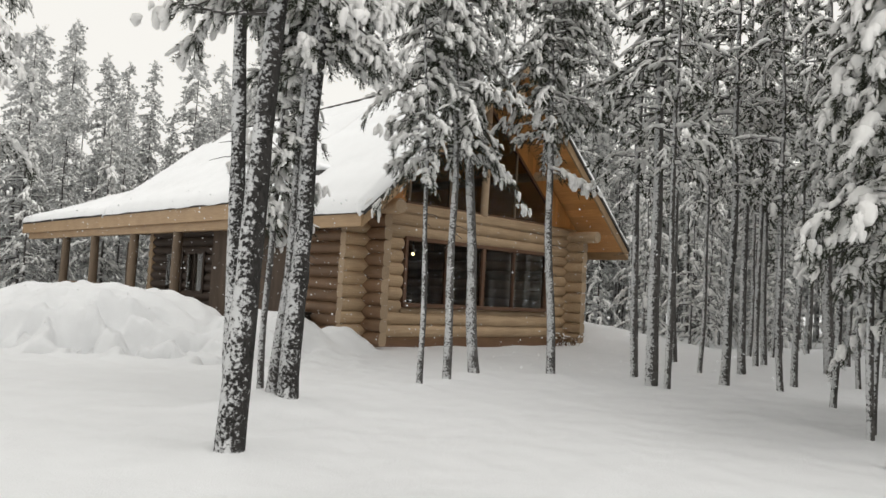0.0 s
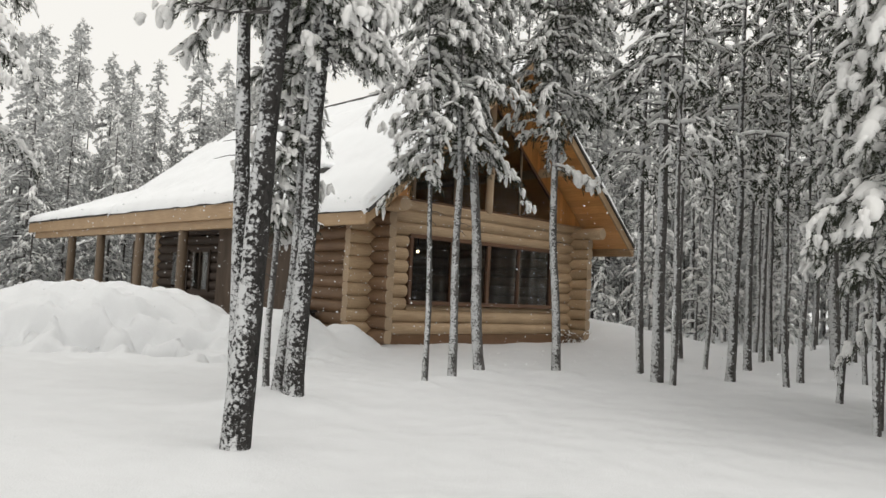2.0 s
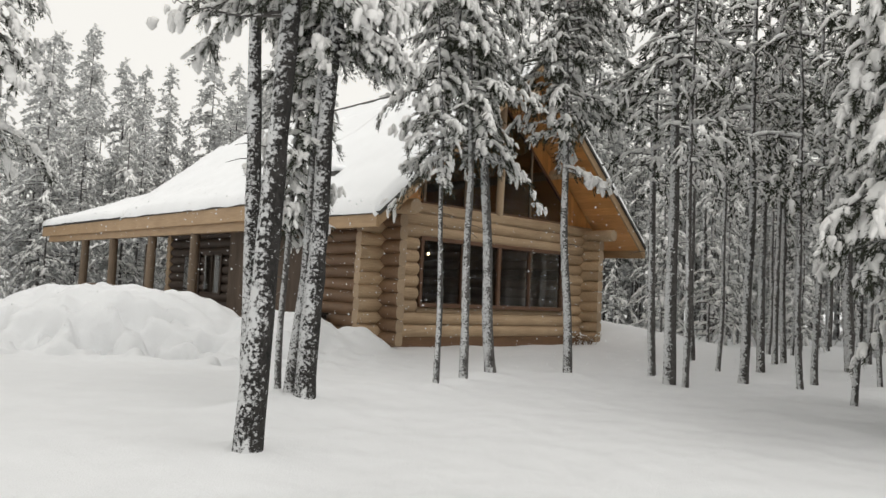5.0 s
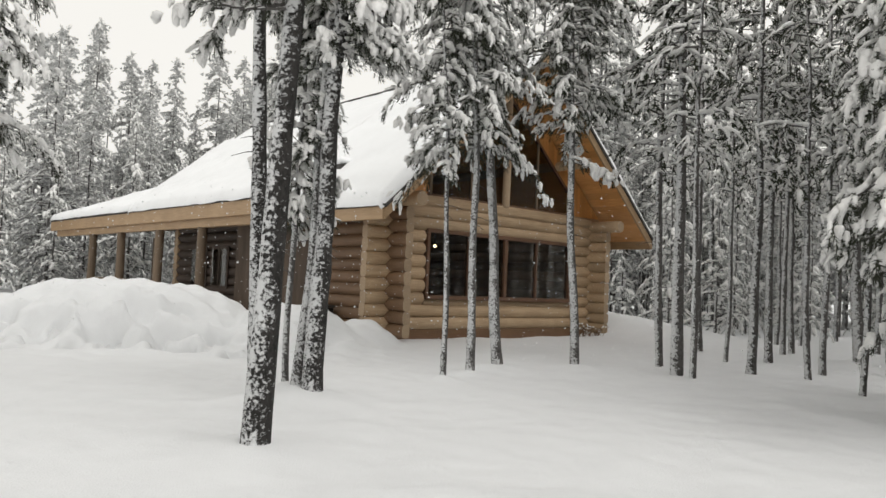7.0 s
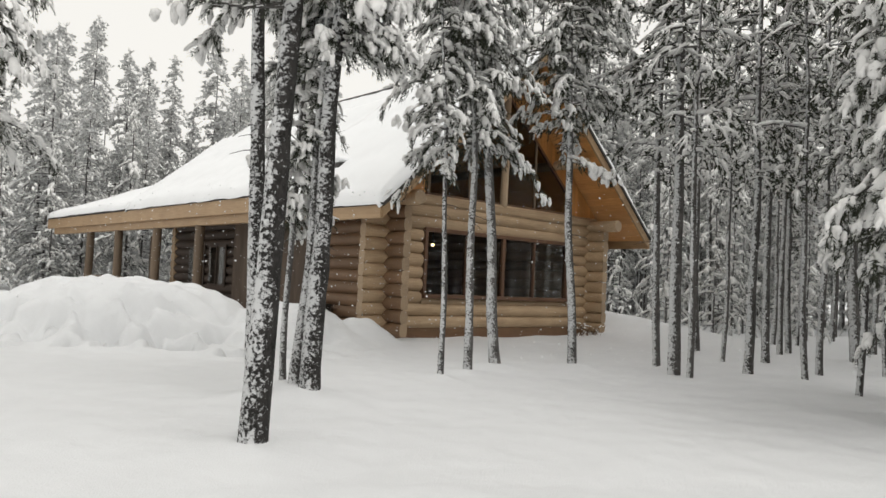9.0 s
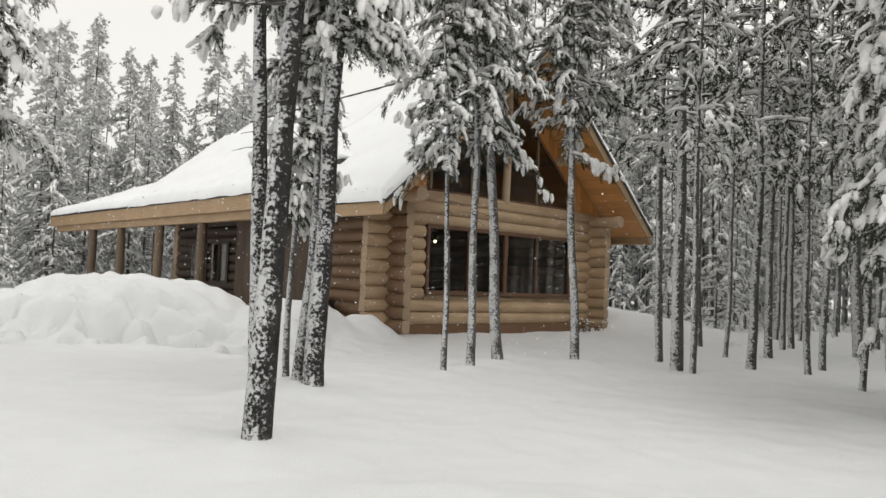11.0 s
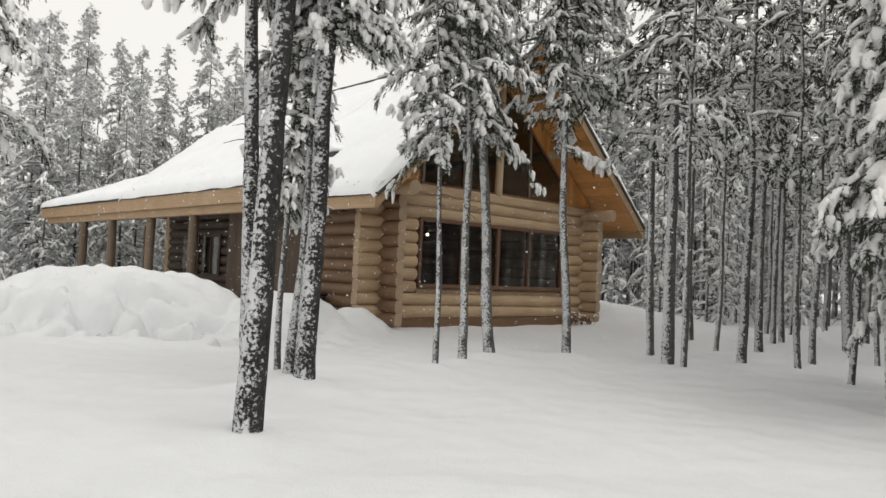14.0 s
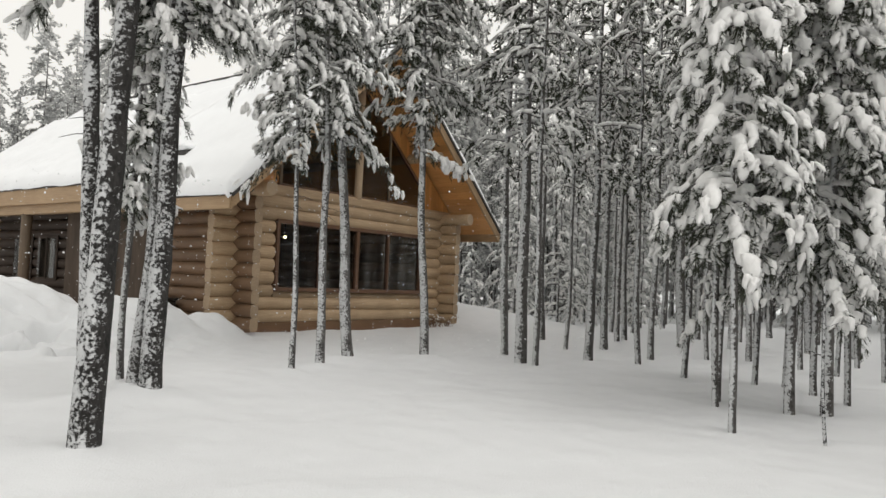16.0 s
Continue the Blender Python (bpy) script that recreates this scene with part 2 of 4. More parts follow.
def ground_z(x, y):
    z = 0.0
    if x * x + y * y < 3600:
        z = 0.05 * noise.noise((x * 0.25, y * 0.25, 3.0)) + 0.035 * noise.noise((x * 0.9, y * 0.9, 7.0)) + 0.018 * noise.noise((x * 2.7, y * 2.7, 17.0))
        du, dv = (x + 7.45) / 3.1, (y - 17.4) / 2.7
        m = max(1.24 * math.exp(-(du * du + dv * dv) ** 2), 0.92 * bell(x, y, -3.5, 17.0, 1.5, 1.5), 0.62 * bell(x, y, -1.95, 17.6, 0.75, 1.0), 0.7 * bell(x, y, -11.5, 20.5, 3.5, 3.0))
        if m > 0.01:
            lump = noise.noise((x * 1.3, y * 1.3, 1.0)) * 0.15 + noise.noise((x * 3.0, y * 3.0, 2.0)) * 0.10
            m += lump * min(1.0, m * 1.8)
        crumbs = bell(x, y, -5.6, 14.9, 4.2, 1.4)
        if crumbs > 0.05:
            m += crumbs * (0.34 * max(0.0, noise.noise((x * 1.9, y * 2.4, 12.0))) + 0.11 * noise.noise((x * 4.5, y * 5.5, 8.0)))
        if crumbs > 0.05:
            m -= crumbs * 0.9 * max(0.0, noise.noise((x * 1.9, y * 2.2, 21.0)) - 0.08)
        b = 0.85 * bell(x, y, BANK[0], BANK[1], 2.2, 7.0, HT)
        z += max(m, b, -0.2)
        z += 0.10 * bell(x, y, 0.3, 4.9, 1.3, 0.7) - 0.05 * bell(x, y, 0.4, 4.1, 1.4, 0.5)
        if -11.5 < x < -1.5 and 12.5 < y < 17.0:
            for px, py, pr, pd in PITS:
                d2 = ((x - px) ** 2 + ((y - py) * 0.75) ** 2) / (pr * pr)
                if d2 < 9:
                    z += pd * (0.14 * math.exp(-(math.sqrt(d2) - 1.5) ** 2 * 5) - math.exp(-d2 ** 3))
        for wx, wy, wr in WELLS:
            d2 = (x - wx) ** 2 + (y - wy) ** 2
            if d2 < 1.0:
                z += 0.085 * math.exp(-d2 / (wr * wr * 5))
    return z


# trees: x, y, trunk diameter, lean towards x and y in metres at 5 m up, height, crown base, crown radius, kind
STAND = [
    (-1.588, 6.5, 0.25, 0.15, 0.0, 9.5, 4.2, 1.1, "near"),
    (-2.22, 9.0, 0.225, -0.2, 0.0, 10.5, 4.9, 1.1, "near"),
    (-2.06, 9.83, 0.09, 0.02, 0.0, 8.0, 2.15, 0.45, "pale"),
    (-1.845, 9.55, 0.165, 0.22, 0.0, 10.5, 4.6, 0.8, "pale"),
    (-1.635, 9.41, 0.26, 0.20, 0.0, 11.5, 4.2, 0.9, "near"),
    (-0.02, 12.01, 0.10, -0.2, 0.0, 8.0, 3.35, 0.5, "pale"),
    (0.44, 12.94, 0.15, -0.14, 0.0, 12.5, 3.95, 1.4, "pale"),
    (0.99, 14.24, 0.22, -0.42, 0.0, 11.0, 5.1, 0.95, "pale"),
    (2.53, 14.78, 0.18, -0.22, 0.0, 11.5, 4.5, 1.2, "pale"),
]


def make_ground():
    def axis(lo, hi, fine_lo, fine_hi, step):
        out = list(np.arange(fine_lo, fine_hi + step / 2, step))
        s, x = step, fine_hi
        while x < hi:
            s *= 1.22
            x += s
            out.append(x)
        s, x = step, fine_lo
        while x > lo:
            s *= 1.22
            x -= s
            out.insert(0, x)
        return out
    xs, ys = axis(-1500, 1500, -12, 10, 0.09), axis(-1500, 1500, 2.5, 21, 0.09)
    verts = [(x, y, ground_z(x, y)) for y in ys for x in xs]
    w = len(xs)
    faces = [(j * w + i, j * w + i + 1, (j + 1) * w + i + 1, (j + 1) * w + i) for j in range(len(ys) - 1) for i in range(w - 1)]
    tagged(new("ground", mesh_from("ground", verts, faces, M_SNOW, True)), "deep fresh snow covering the open forest floor", "snow", kind="structure")


WELLS.extend((x, y, d) for x, y, d, *_ in STAND)
make_ground()

# ---- log cabin ----
cabin = new("log_cabin")
cabin.matrix_basis = pose(HX, HY, 0, 0, 0, 42.5)
tagged(cabin, "handcrafted log cabin with a steep snow-covered gable roof", "cabin")
RIDGE_G, RIDGE_Z, EAVE_Z, HALF = 4.3, 8.3, 3.3, 5.65
SLOPE = (RIDGE_Z - EAVE_Z) / HALF
FRONT, BACK = -1.45, 16.2
WIDE = 8.45
R, STEP, Z0 = 0.182, 0.335, 0.43
OVER = 0.8


def log_part(a, b, mat, seed, r=R, name="log", label="", parent=None, hewn=()):
    ob = part(name, log(a, b, r * random.Random(seed).uniform(0.97, 1.04), r * random.Random(seed + 1).uniform(0.97, 1.04), seed, hewn=hewn), mat, parent or cabin, label)
    ob.data.materials.append(mat if mat is M_SHADED_LOG else M_LOG_END)
    return ob


gable_wall = child("gable_wall", None, cabin)
left_wall = child("side_wall", None, cabin)
right_wall = child("side_wall", None, cabin)
k = 0
for i in range(10):
    z = Z0 + STEP * i
    if 1.05 < z < 2.95:
        log_part((-OVER, 0, z), (1.13, 0, z), M_LOG, 100 + i, parent=gable_wall, hewn=(0,))
        log_part((7.36, 0, z), (WIDE + OVER, 0, z), M_LOG, 120 + i, parent=gable_wall, hewn=(1,))
    else:
        log_part((-OVER, 0, z), (WIDE + OVER, 0, z), M_LOG, 140 + i, r=R * (1.08 if i > 7 else 1), parent=gable_wall, hewn=(0, 1))
    zs = z - STEP / 2
    log_part((0, -OVER, zs), (0, 3.6, zs), M_LOG_SHADED_SIDE, 160 + i, parent=left_wall, hewn=(0,))
    log_part((WIDE, -OVER, zs), (WIDE, BACK - 0.6, zs), M_LOG, 180 + i, parent=right_wall, hewn=(0,))
    log_part((-0.1, 3.45, z), (0.75, 3.45, z), M_SHADED_LOG, 200 + i, parent=left_wall)
    log_part((0.72, 3.3, zs), (0.72, 15.2, zs), M_SHADED_LOG, 220 + i, parent=left_wall)
    log_part((0.5, 15.0, z), (WIDE + 0.5, 15.0, z), M_LOG, 240 + i, parent=right_wall)
log_part((1.15, 0.0, 0.99), (7.34, 0.0, 0.99), M_LOG, 99, 0.115, parent=gable_wall)
# plate and purlin logs that carry the roof
for gx, z, r in ((0, 3.62, 0.19), (WIDE, 3.62, 0.19), (RIDGE_G, 7.5, 0.2), (1.9, 5.45, 0.15), (6.7, 5.45, 0.15)):
    log_part((gx, FRONT + 0.18, z), (gx, 15.2, z), M_LOG, int(gx * 31 + 7), r, "purlin")
part("sill_skirt", box((-0.05, -0.12, -0.4), (WIDE + 0.05, 0.1, 0.27)), M_SKIRT, gable_wall, "dark foundation skirt board")
part("sill_skirt", box((-0.1, 0.0, -0.4), (0.12, 3.3, 0.27)), M_SKIRT, left_wall, "dark foundation skirt board")

# window band in the gable wall
def window(name, g0, g1, z0, z1, splits, parent, y=-0.1, label="wide dark-framed picture window"):
    w = child(name, None, parent, label)
    t = 0.11
    part("frame_rail", box((g0 - t, y - 0.09, z1), (g1 + t, y + 0.1, z1 + t)), M_FRAME, w)
    part("sill", box((g0 - t, y - 0.13, z0 - t), (g1 + t, y + 0.1, z0)), M_FRAME, w)
    for gx in (g0 - t, g1):
        part("jamb", box((gx, y - 0.088, z0), (gx + t, y + 0.1, z1)), M_FRAME, w)
    edges = [g0] + [s for s, _ in splits] + [g1]
    for s, wd in splits:
        part("mullion", box((s - wd / 2, y - 0.07, z0), (s + wd / 2, y + 0.08, z1)), M_FRAME, w)
    for a, b in zip(edges, edges[1:]):
        pane = part("pane", box((a + 0.01, y - 0.006, z0 + 0.005), (b - 0.01, y + 0.006, z1 - 0.005), 0), M_GLASS, w)
        pane.visible_shadow = False
    return w


window("window", 1.26, 7.22, 1.19, 2.89, [(2.75, 0.06), (4.28, 0.14), (5.66, 0.06)], gable_wall)

# upper gable: varnished boards round a trapezoid of glass
def under(g, gap):
    return RIDGE_Z - gap - SLOPE * abs(g - RIDGE_G)


upper = child("upper_gable", None, cabin)
part("window_ledge", box((-0.35, -0.2, 3.6), (WIDE + 0.35, 0.12, 3.9), 0.06), M_LOG, upper, "pale beam below the upper glass")
GL, GR, ZB = 1.3, 7.3, 3.96
DROP = 1.05
bw = 0.14
gx = -0.9
while gx < WIDE + 0.85:
    a, b = gx, gx + bw - 0.006
    top_a, top_b = under(a, 0.24), under(b, 0.24)
    za, zb = ZB - 0.06, ZB - 0.06
    if a > GL - 0.05 and b < GR + 0.05:
        za, zb = under(a, DROP), under(b, DROP)
    if top_a > za + 0.02 and top_b > zb + 0.02:
        part("board", prism([(a, 0.0, za), (b, 0.0, zb), (b, 0.0, top_b), (a, 0.0, top_a)], (0, 0.04, 0)), M_BOARD, upper)
    gx += bw
glazing = child("gable_window", None, upper)
cols = [GL, 2.85, 4.2, 5.7, GR]
for a, b in zip(cols, cols[1:]):
    pts = [(a, -0.02, ZB), (b, -0.02, ZB)]
    pts += [(b, -0.02, under(b, DROP))]
    if a < RIDGE_G < b:
        pts += [(RIDGE_G, -0.02, under(RIDGE_G, DROP))]
    pts += [(a, -0.02, under(a, DROP))]
    pane = part("pane", prism(pts, (0, 0.012, 0)), M_GLASS, glazing)
    pane.visible_shadow = False
for gx, wd in ((GL, 0.1), (2.85, 0.07), (5.7, 0.07), (GR, 0.1)):
    part("mullion", box((gx - wd / 2, -0.06, ZB - 0.05), (gx + wd / 2, 0.03, under(gx, DROP) + 0.05)), M_POST, glazing)
log_part((4.2, -0.12, ZB - 0.1), (4.2, -0.12, 7.4), M_LOG_END, 333, 0.12, "king_post", parent=glazing)
for s in (-1, 1):
    far = GL if s < 0 else GR
    a, b = RIDGE_G, far
    za, zb = under(a, DROP), under(b, DROP)
    part("head_rail", prism([(a, -0.07, za - 0.03), (b, -0.07, zb - 0.03), (b, -0.07, zb + 0.07), (a, -0.07, za + 0.07)], (0, 0.09, 0)), M_FRAME, glazing)
part("sill", box((GL - 0.1, -0.1, ZB - 0.08), (GR + 0.1, 0.03, ZB)), M_FRAME, glazing)

# room behind the glass
room = child("interior", None, cabin)
part("room_floor", box((0.2, 0.2, 0.35), (WIDE - 0.2, 9.0, 0.45), 0), M_ROOM, room)
part("room_wall", prism([(0.3, 9.0, 0.35), (WIDE - 0.3, 9.0, 0.35), (WIDE - 0.3, 9.0, 3.9), (RIDGE_G, 9.0, 7.5), (0.3, 9.0, 3.9)], (0, 0.15, 0)), M_ROOM, room)
part("room_side", box((0.2, 3.2, 0.45), (0.28, 9.0, 3.6), 0), M_ROOM, room)
lamp_ob = new("ceiling_bulb")
lamp_ob.matrix_basis = pose(*cabin_to_world(2.1, 0.6), 2.58)
tagged(lamp_ob, "small warm lit globe lamp inside the window", "lamp")
bm = bmesh.new()
bmesh.ops.create_uvsphere(bm, u_segments=12, v_segments=8, radius=0.045)
part("globe", bm, M_BULB, lamp_ob, "glowing warm globe", True)
bm = bmesh.new()
bmesh.ops.create_cone(bm, segments=8, radius1=0.012, radius2=0.012, depth=1.1, cap_ends=True)
bmesh.ops.translate(bm, verts=bm.verts, vec=(0, 0, 0.6))
part("cord", bm, M_METAL, lamp_ob)


# roof slabs, boards beneath, fascia
roof = child("roof", None, cabin)
TH = 0.16


def slope_z(g):
    return EAVE_Z + SLOPE * (HALF - abs(g - RIDGE_G))


STEP_E, PORCH_G = 3.9, -1.0          # behind this line the porch eave is shorter and so higher
PORCH_Z = 3.9


def eave_z(g):
    return PORCH_Z if g == PORCH_G else slope_z(g)


LOW, PE, PK, PG = 0.43, 27.6, 22.6, 3.3   # lower hipped roof over the far porch
LENGTHS = {-1: [(FRONT, STEP_E, RIDGE_G - HALF), (STEP_E, BACK, PORCH_G)], 1: [(FRONT, BACK, RIDGE_G + HALF)]}
for s in (-1, 1):
    eave = RIDGE_G + s * HALF
    for e0, e1, g_ in LENGTHS[s]:
        part("roof_deck", prism([(g_, e0, eave_z(g_)), (RIDGE_G, e0, RIDGE_Z), (RIDGE_G, e0, RIDGE_Z - 0.05), (g_, e0, eave_z(g_) - 0.05)], (0, e1 - e0, 0)), M_SHINGLE, roof, "dark shingle edge under the snow")
    # soffit boards running along the eaves
    n = 26
    for i in range(n):
        g0, g1 = eave - s * HALF * i / n, eave - s * HALF * (i + 0.97) / n
        z0, z1 = slope_z(g0) - 0.06, slope_z(g1) - 0.06
        end = STEP_E if g0 < PORCH_G else BACK - 0.03
        part("soffit_board", prism([(g0, FRONT + 0.03, z0), (g1, FRONT + 0.03, z1), (g1, FRONT + 0.03, z1 - 0.05), (g0, FRONT + 0.03, z0 - 0.05)], (0, end - FRONT - 0.03, 0)), M_SOFFIT, roof)
    for y0, g_ in ((FRONT - 0.04, eave), (BACK - 0.03, PORCH_G if s < 0 else eave)):
        part("barge_board", prism([(g_, y0, eave_z(g_) - 0.03), (RIDGE_G, y0, RIDGE_Z - 0.03), (RIDGE_G, y0, RIDGE_Z - 0.33), (g_, y0, eave_z(g_) - 0.33)], (0, 0.06, 0)), M_FASCIA, roof, "varnished barge board")
    part("rake_edge", prism([(eave, FRONT - 0.09, slope_z(eave) + 0.04), (RIDGE_G, FRONT - 0.09, RIDGE_Z + 0.04), (RIDGE_G, FRONT - 0.09, RIDGE_Z - 0.05), (eave, FRONT - 0.09, slope_z(eave) - 0.05)], (0, 0.12, 0)), M_SHINGLE, roof, "black drip edge")
    for e0, e1, g_ in LENGTHS[s]:
        z_ = eave_z(g_)
        e1 = PE if g_ == PORCH_G else e1
        deep = 0.5 if g_ == PORCH_G else 0.33
        part("fascia", box((g_ - 0.05, e0 - 0.02, z_ - deep), (g_ + 0.05, e1, z_ - 0.02)), M_FASCIA, roof, "pale varnished fascia board")
        part("drip_edge", box((g_ - 0.075, e0 - 0.06, z_ - 0.02), (g_ + 0.06, e1 + 0.02, z_ + 0.035)), M_SHINGLE, roof)
# rafter tails below the overhang
for i in range(9):
    y = FRONT + 1.6 + i * 1.6
    g_ = -1.28 if y < STEP_E - 0.2 else -0.93
    part("rafter", prism([(g_, y, slope_z(g_) - 0.12), (0.3, y, slope_z(0.3) - 0.12), (0.3, y, slope_z(0.3) - 0.3), (g_, y, slope_z(g_) - 0.3)], (0, 0.1, 0)), M_FASCIA, roof)
part("porch_ceiling", box((-0.94, 3.6, 3.43), (0.75, 15.3, 3.47), 0), M_FASCIA, roof)
part("porch_beam", box((-0.88, 3.4, 3.12), (-0.6, 27.0, 3.42)), M_FASCIA, roof)

# lower hipped roof over the far porch
FAR_G = 2 * PG - PORCH_G
for pts in ([(PORCH_G, BACK), (PORCH_G, PE), (PG, PK), (PG, BACK)], [(FAR_G, BACK), (FAR_G, PE), (PG, PK), (PG, BACK)], [(PORCH_G, PE), (FAR_G, PE), (PG, PK)]):
    ring = [(g, e, PORCH_Z + (0 if abs(g - PG) > 0.01 else LOW * (PG - PORCH_G))) for g, e in pts]
    part("porch_roof_deck", prism(ring, (0, 0, 0.05)), M_SHINGLE, roof)

# porch posts, deck and rail
for e in (9.75, 13.6, 17.85, 21.6):
    log_part((-0.74, e, -0.3), (-0.74, e, 3.14), M_POST, int(e * 10), 0.17, "porch_post")
for e in (24.6,):
    log_part((3.4, e, -0.3), (3.4, e, 3.3), M_POST, int(e * 10) + 3, 0.17, "porch_post")
part("porch_deck", box((-1.2, 3.6, 0.1), (0.6, 26.5, 0.35)), M_POST, cabin, "snow-dusted porch deck")
part("porch_rail", box((-0.78, 13.7, 1.08), (-0.7, 21.5, 1.16)), M_POST, cabin)
# doors and windows in the shaded porch wall
door = child("porch_door", None, cabin, "dark wooden porch door")
part("door_leaf", box((0.50, 5.3, 0.4), (0.56, 6.3, 2.5)), M_FRAME, door)
part("door_frame", box((0.46, 5.18, 0.36), (0.54, 5.3, 2.62)), M_FRAME, door)
part("door_frame", box((0.46, 6.3, 0.36), (0.54, 6.42, 2.62)), M_FRAME, door)
part("door_handle", box((0.44, 5.38, 1.35), (0.5, 5.42, 1.5)), M_METAL, door)
for e0, e1 in ((7.2, 8.7), (10.2, 11.6), (12.0, 13.4)):
    pw = child("porch_window", None, cabin, "dark porch window")
    # window frames carry the same painted porch shade
    part("frame", box((0.50, e0, 1.0), (0.545, e1, 2.55)), M_SHADED_LOG, pw)
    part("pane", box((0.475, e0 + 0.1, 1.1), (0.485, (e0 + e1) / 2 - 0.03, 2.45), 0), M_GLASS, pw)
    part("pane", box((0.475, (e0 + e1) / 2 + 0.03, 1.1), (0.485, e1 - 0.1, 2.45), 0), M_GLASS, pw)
    part("mullion", box((0.46, (e0 + e1) / 2 - 0.03, 1.05), (0.5, (e0 + e1) / 2 + 0.03, 2.5)), M_SHADED_LOG, pw)


# snow on the roofs
def roof_snow(name, corners, thick, nu, nv, seed, bare=None, soft=0.35, ends=(True, True), drift=0.0):
    """A pillow of snow over a quad: corners a, b along the eave, c, d along the top (d above a)."""
    a, b, c, d = [Vector(p) for p in corners]
    verts, faces = [], []
    eave_len, up_len = (b - a).length, (d - a).length
    for j in range(nv + 1):
        v = (j / nv) ** 1.7
        for i in range(nu + 1):
            u = i / nu
            p = a.lerp(b, u).lerp(d.lerp(c, u), v)
            k = min(1.0, u * eave_len / soft if ends[0] else 1.0, (1 - u) * eave_len / soft if ends[1] else 1.0, (v * up_len + 0.012) / 0.2)
            t = thick * math.sqrt(max(0.0, 1 - (1 - k) ** 2))
            t *= 1 + 0.22 * noise.noise((p.x * 0.8 + seed, p.y * 0.5, p.z)) + 0.10 * noise.noise((p.x * 2.1, p.y * 1.7 + seed, 0))
            if bare:
                cut = bare + 0.03 * noise.noise((p.y * 0.9, seed, 0)) + 0.012 * noise.noise((p.y * 4, seed, 0))
                if v > cut:
                    t *= max(0.28, 1 - (v - cut) * 30) * (1 + 0.35 * noise.noise((p.x * 2, p.y * 2.4, 4)))
            t += drift * (1 - v) * u ** 4
            wave = 0.07 * noise.noise((u * eave_len * 0.9, seed, 5)) + 0.03 * noise.noise((u * eave_len * 3.1, seed, 9))
            out = (a - d).normalized() * (max(0, 1 - v * up_len / 0.5) * (0.16 + wave))
            verts.append(p + out + Vector((0, 0, t)))
    w = nu + 1
    top = len(verts)
    faces = [(j * w + i, j * w + i + 1, (j + 1) * w + i + 1, (j + 1) * w + i) for j in range(nv) for i in range(nu)]
    loop = [i for i in range(w)] + [j * w + nu for j in range(1, nv + 1)] + [nv * w + i for i in range(nu - 1, -1, -1)] + [j * w for j in range(nv - 1, 0, -1)]
    verts += [verts[i] - Vector((0, 0, 0.07)) for i in loop]
    m = len(loop)
    faces += [(loop[(i + 1) % m], loop[i], top + i, top + (i + 1) % m) for i in range(m)]
    child(name, mesh_from(name, verts, faces, M_ROOF_SNOW, True), roof, "thick white snow on the roof")


LIFT = 0.06
for s in (-1, 1):
    for e0, e1, g_ in LENGTHS[s]:
        front, back = e0 == FRONT, e1 == BACK
        a0, a1 = (e0 - 0.05 if front else e0), e1
        q = [(g_, a0, eave_z(g_) + LIFT), (g_, a1, eave_z(g_) + LIFT), (RIDGE_G, a1, RIDGE_Z + LIFT), (RIDGE_G, a0, RIDGE_Z + LIFT)]
        roof_snow("roof_snow", q, 0.33, int((e1 - e0) * 9), 60, 3 + s, bare=0.74 if s < 0 else 0.86, soft=0.18, ends=(front, back), drift=0.34 if g_ < PORCH_G else 0.0)
TOP = PORCH_Z + LOW * (PG - PORCH_G)
roof_snow("porch_snow", [(PORCH_G, BACK - 0.3, PORCH_Z + 0.06), (PORCH_G, PE, PORCH_Z + 0.06), (PG, PK, TOP + 0.06), (PG, BACK - 0.3, TOP + 0.06)], 0.33, 90, 36, 11, ends=(False, True))
roof_snow("porch_snow", [(FAR_G, BACK - 0.3, PORCH_Z + 0.06), (FAR_G, PE, PORCH_Z + 0.06), (PG, PK, TOP + 0.06), (PG, BACK - 0.3, TOP + 0.06)], 0.33, 40, 16, 12)
part("ridge_cap", prism([(RIDGE_G - 0.16, FRONT - 0.1, RIDGE_Z + 0.02), (RIDGE_G - 0.14, FRONT - 0.1, RIDGE_Z + 0.1), (RIDGE_G, FRONT - 0.1, RIDGE_Z + 0.15), (RIDGE_G + 0.14, FRONT - 0.1, RIDGE_Z + 0.1), (RIDGE_G + 0.16, FRONT - 0.1, RIDGE_Z + 0.02)], (0, BACK - FRONT + 0.1, 0)), M_SHINGLE, roof, "dark metal ridge cap")
# roof vent poking out of the snow
vent = child("roof_vent", None, roof, "dark roof vent half buried in snow")
part("hood", prism([(-0.4, 1.95, 4.1), (0.3, 1.95, 4.3), (0.3, 1.95, 4.84), (-0.32, 1.95, 4.74)], (0, 0.75, 0)), M_METAL, vent)
part("snow_cap", box((-0.42, 1.92, 4.75), (0.35, 2.73, 4.95), 0.08), M_ROOF_SNOW, vent, "pad of snow on the vent")


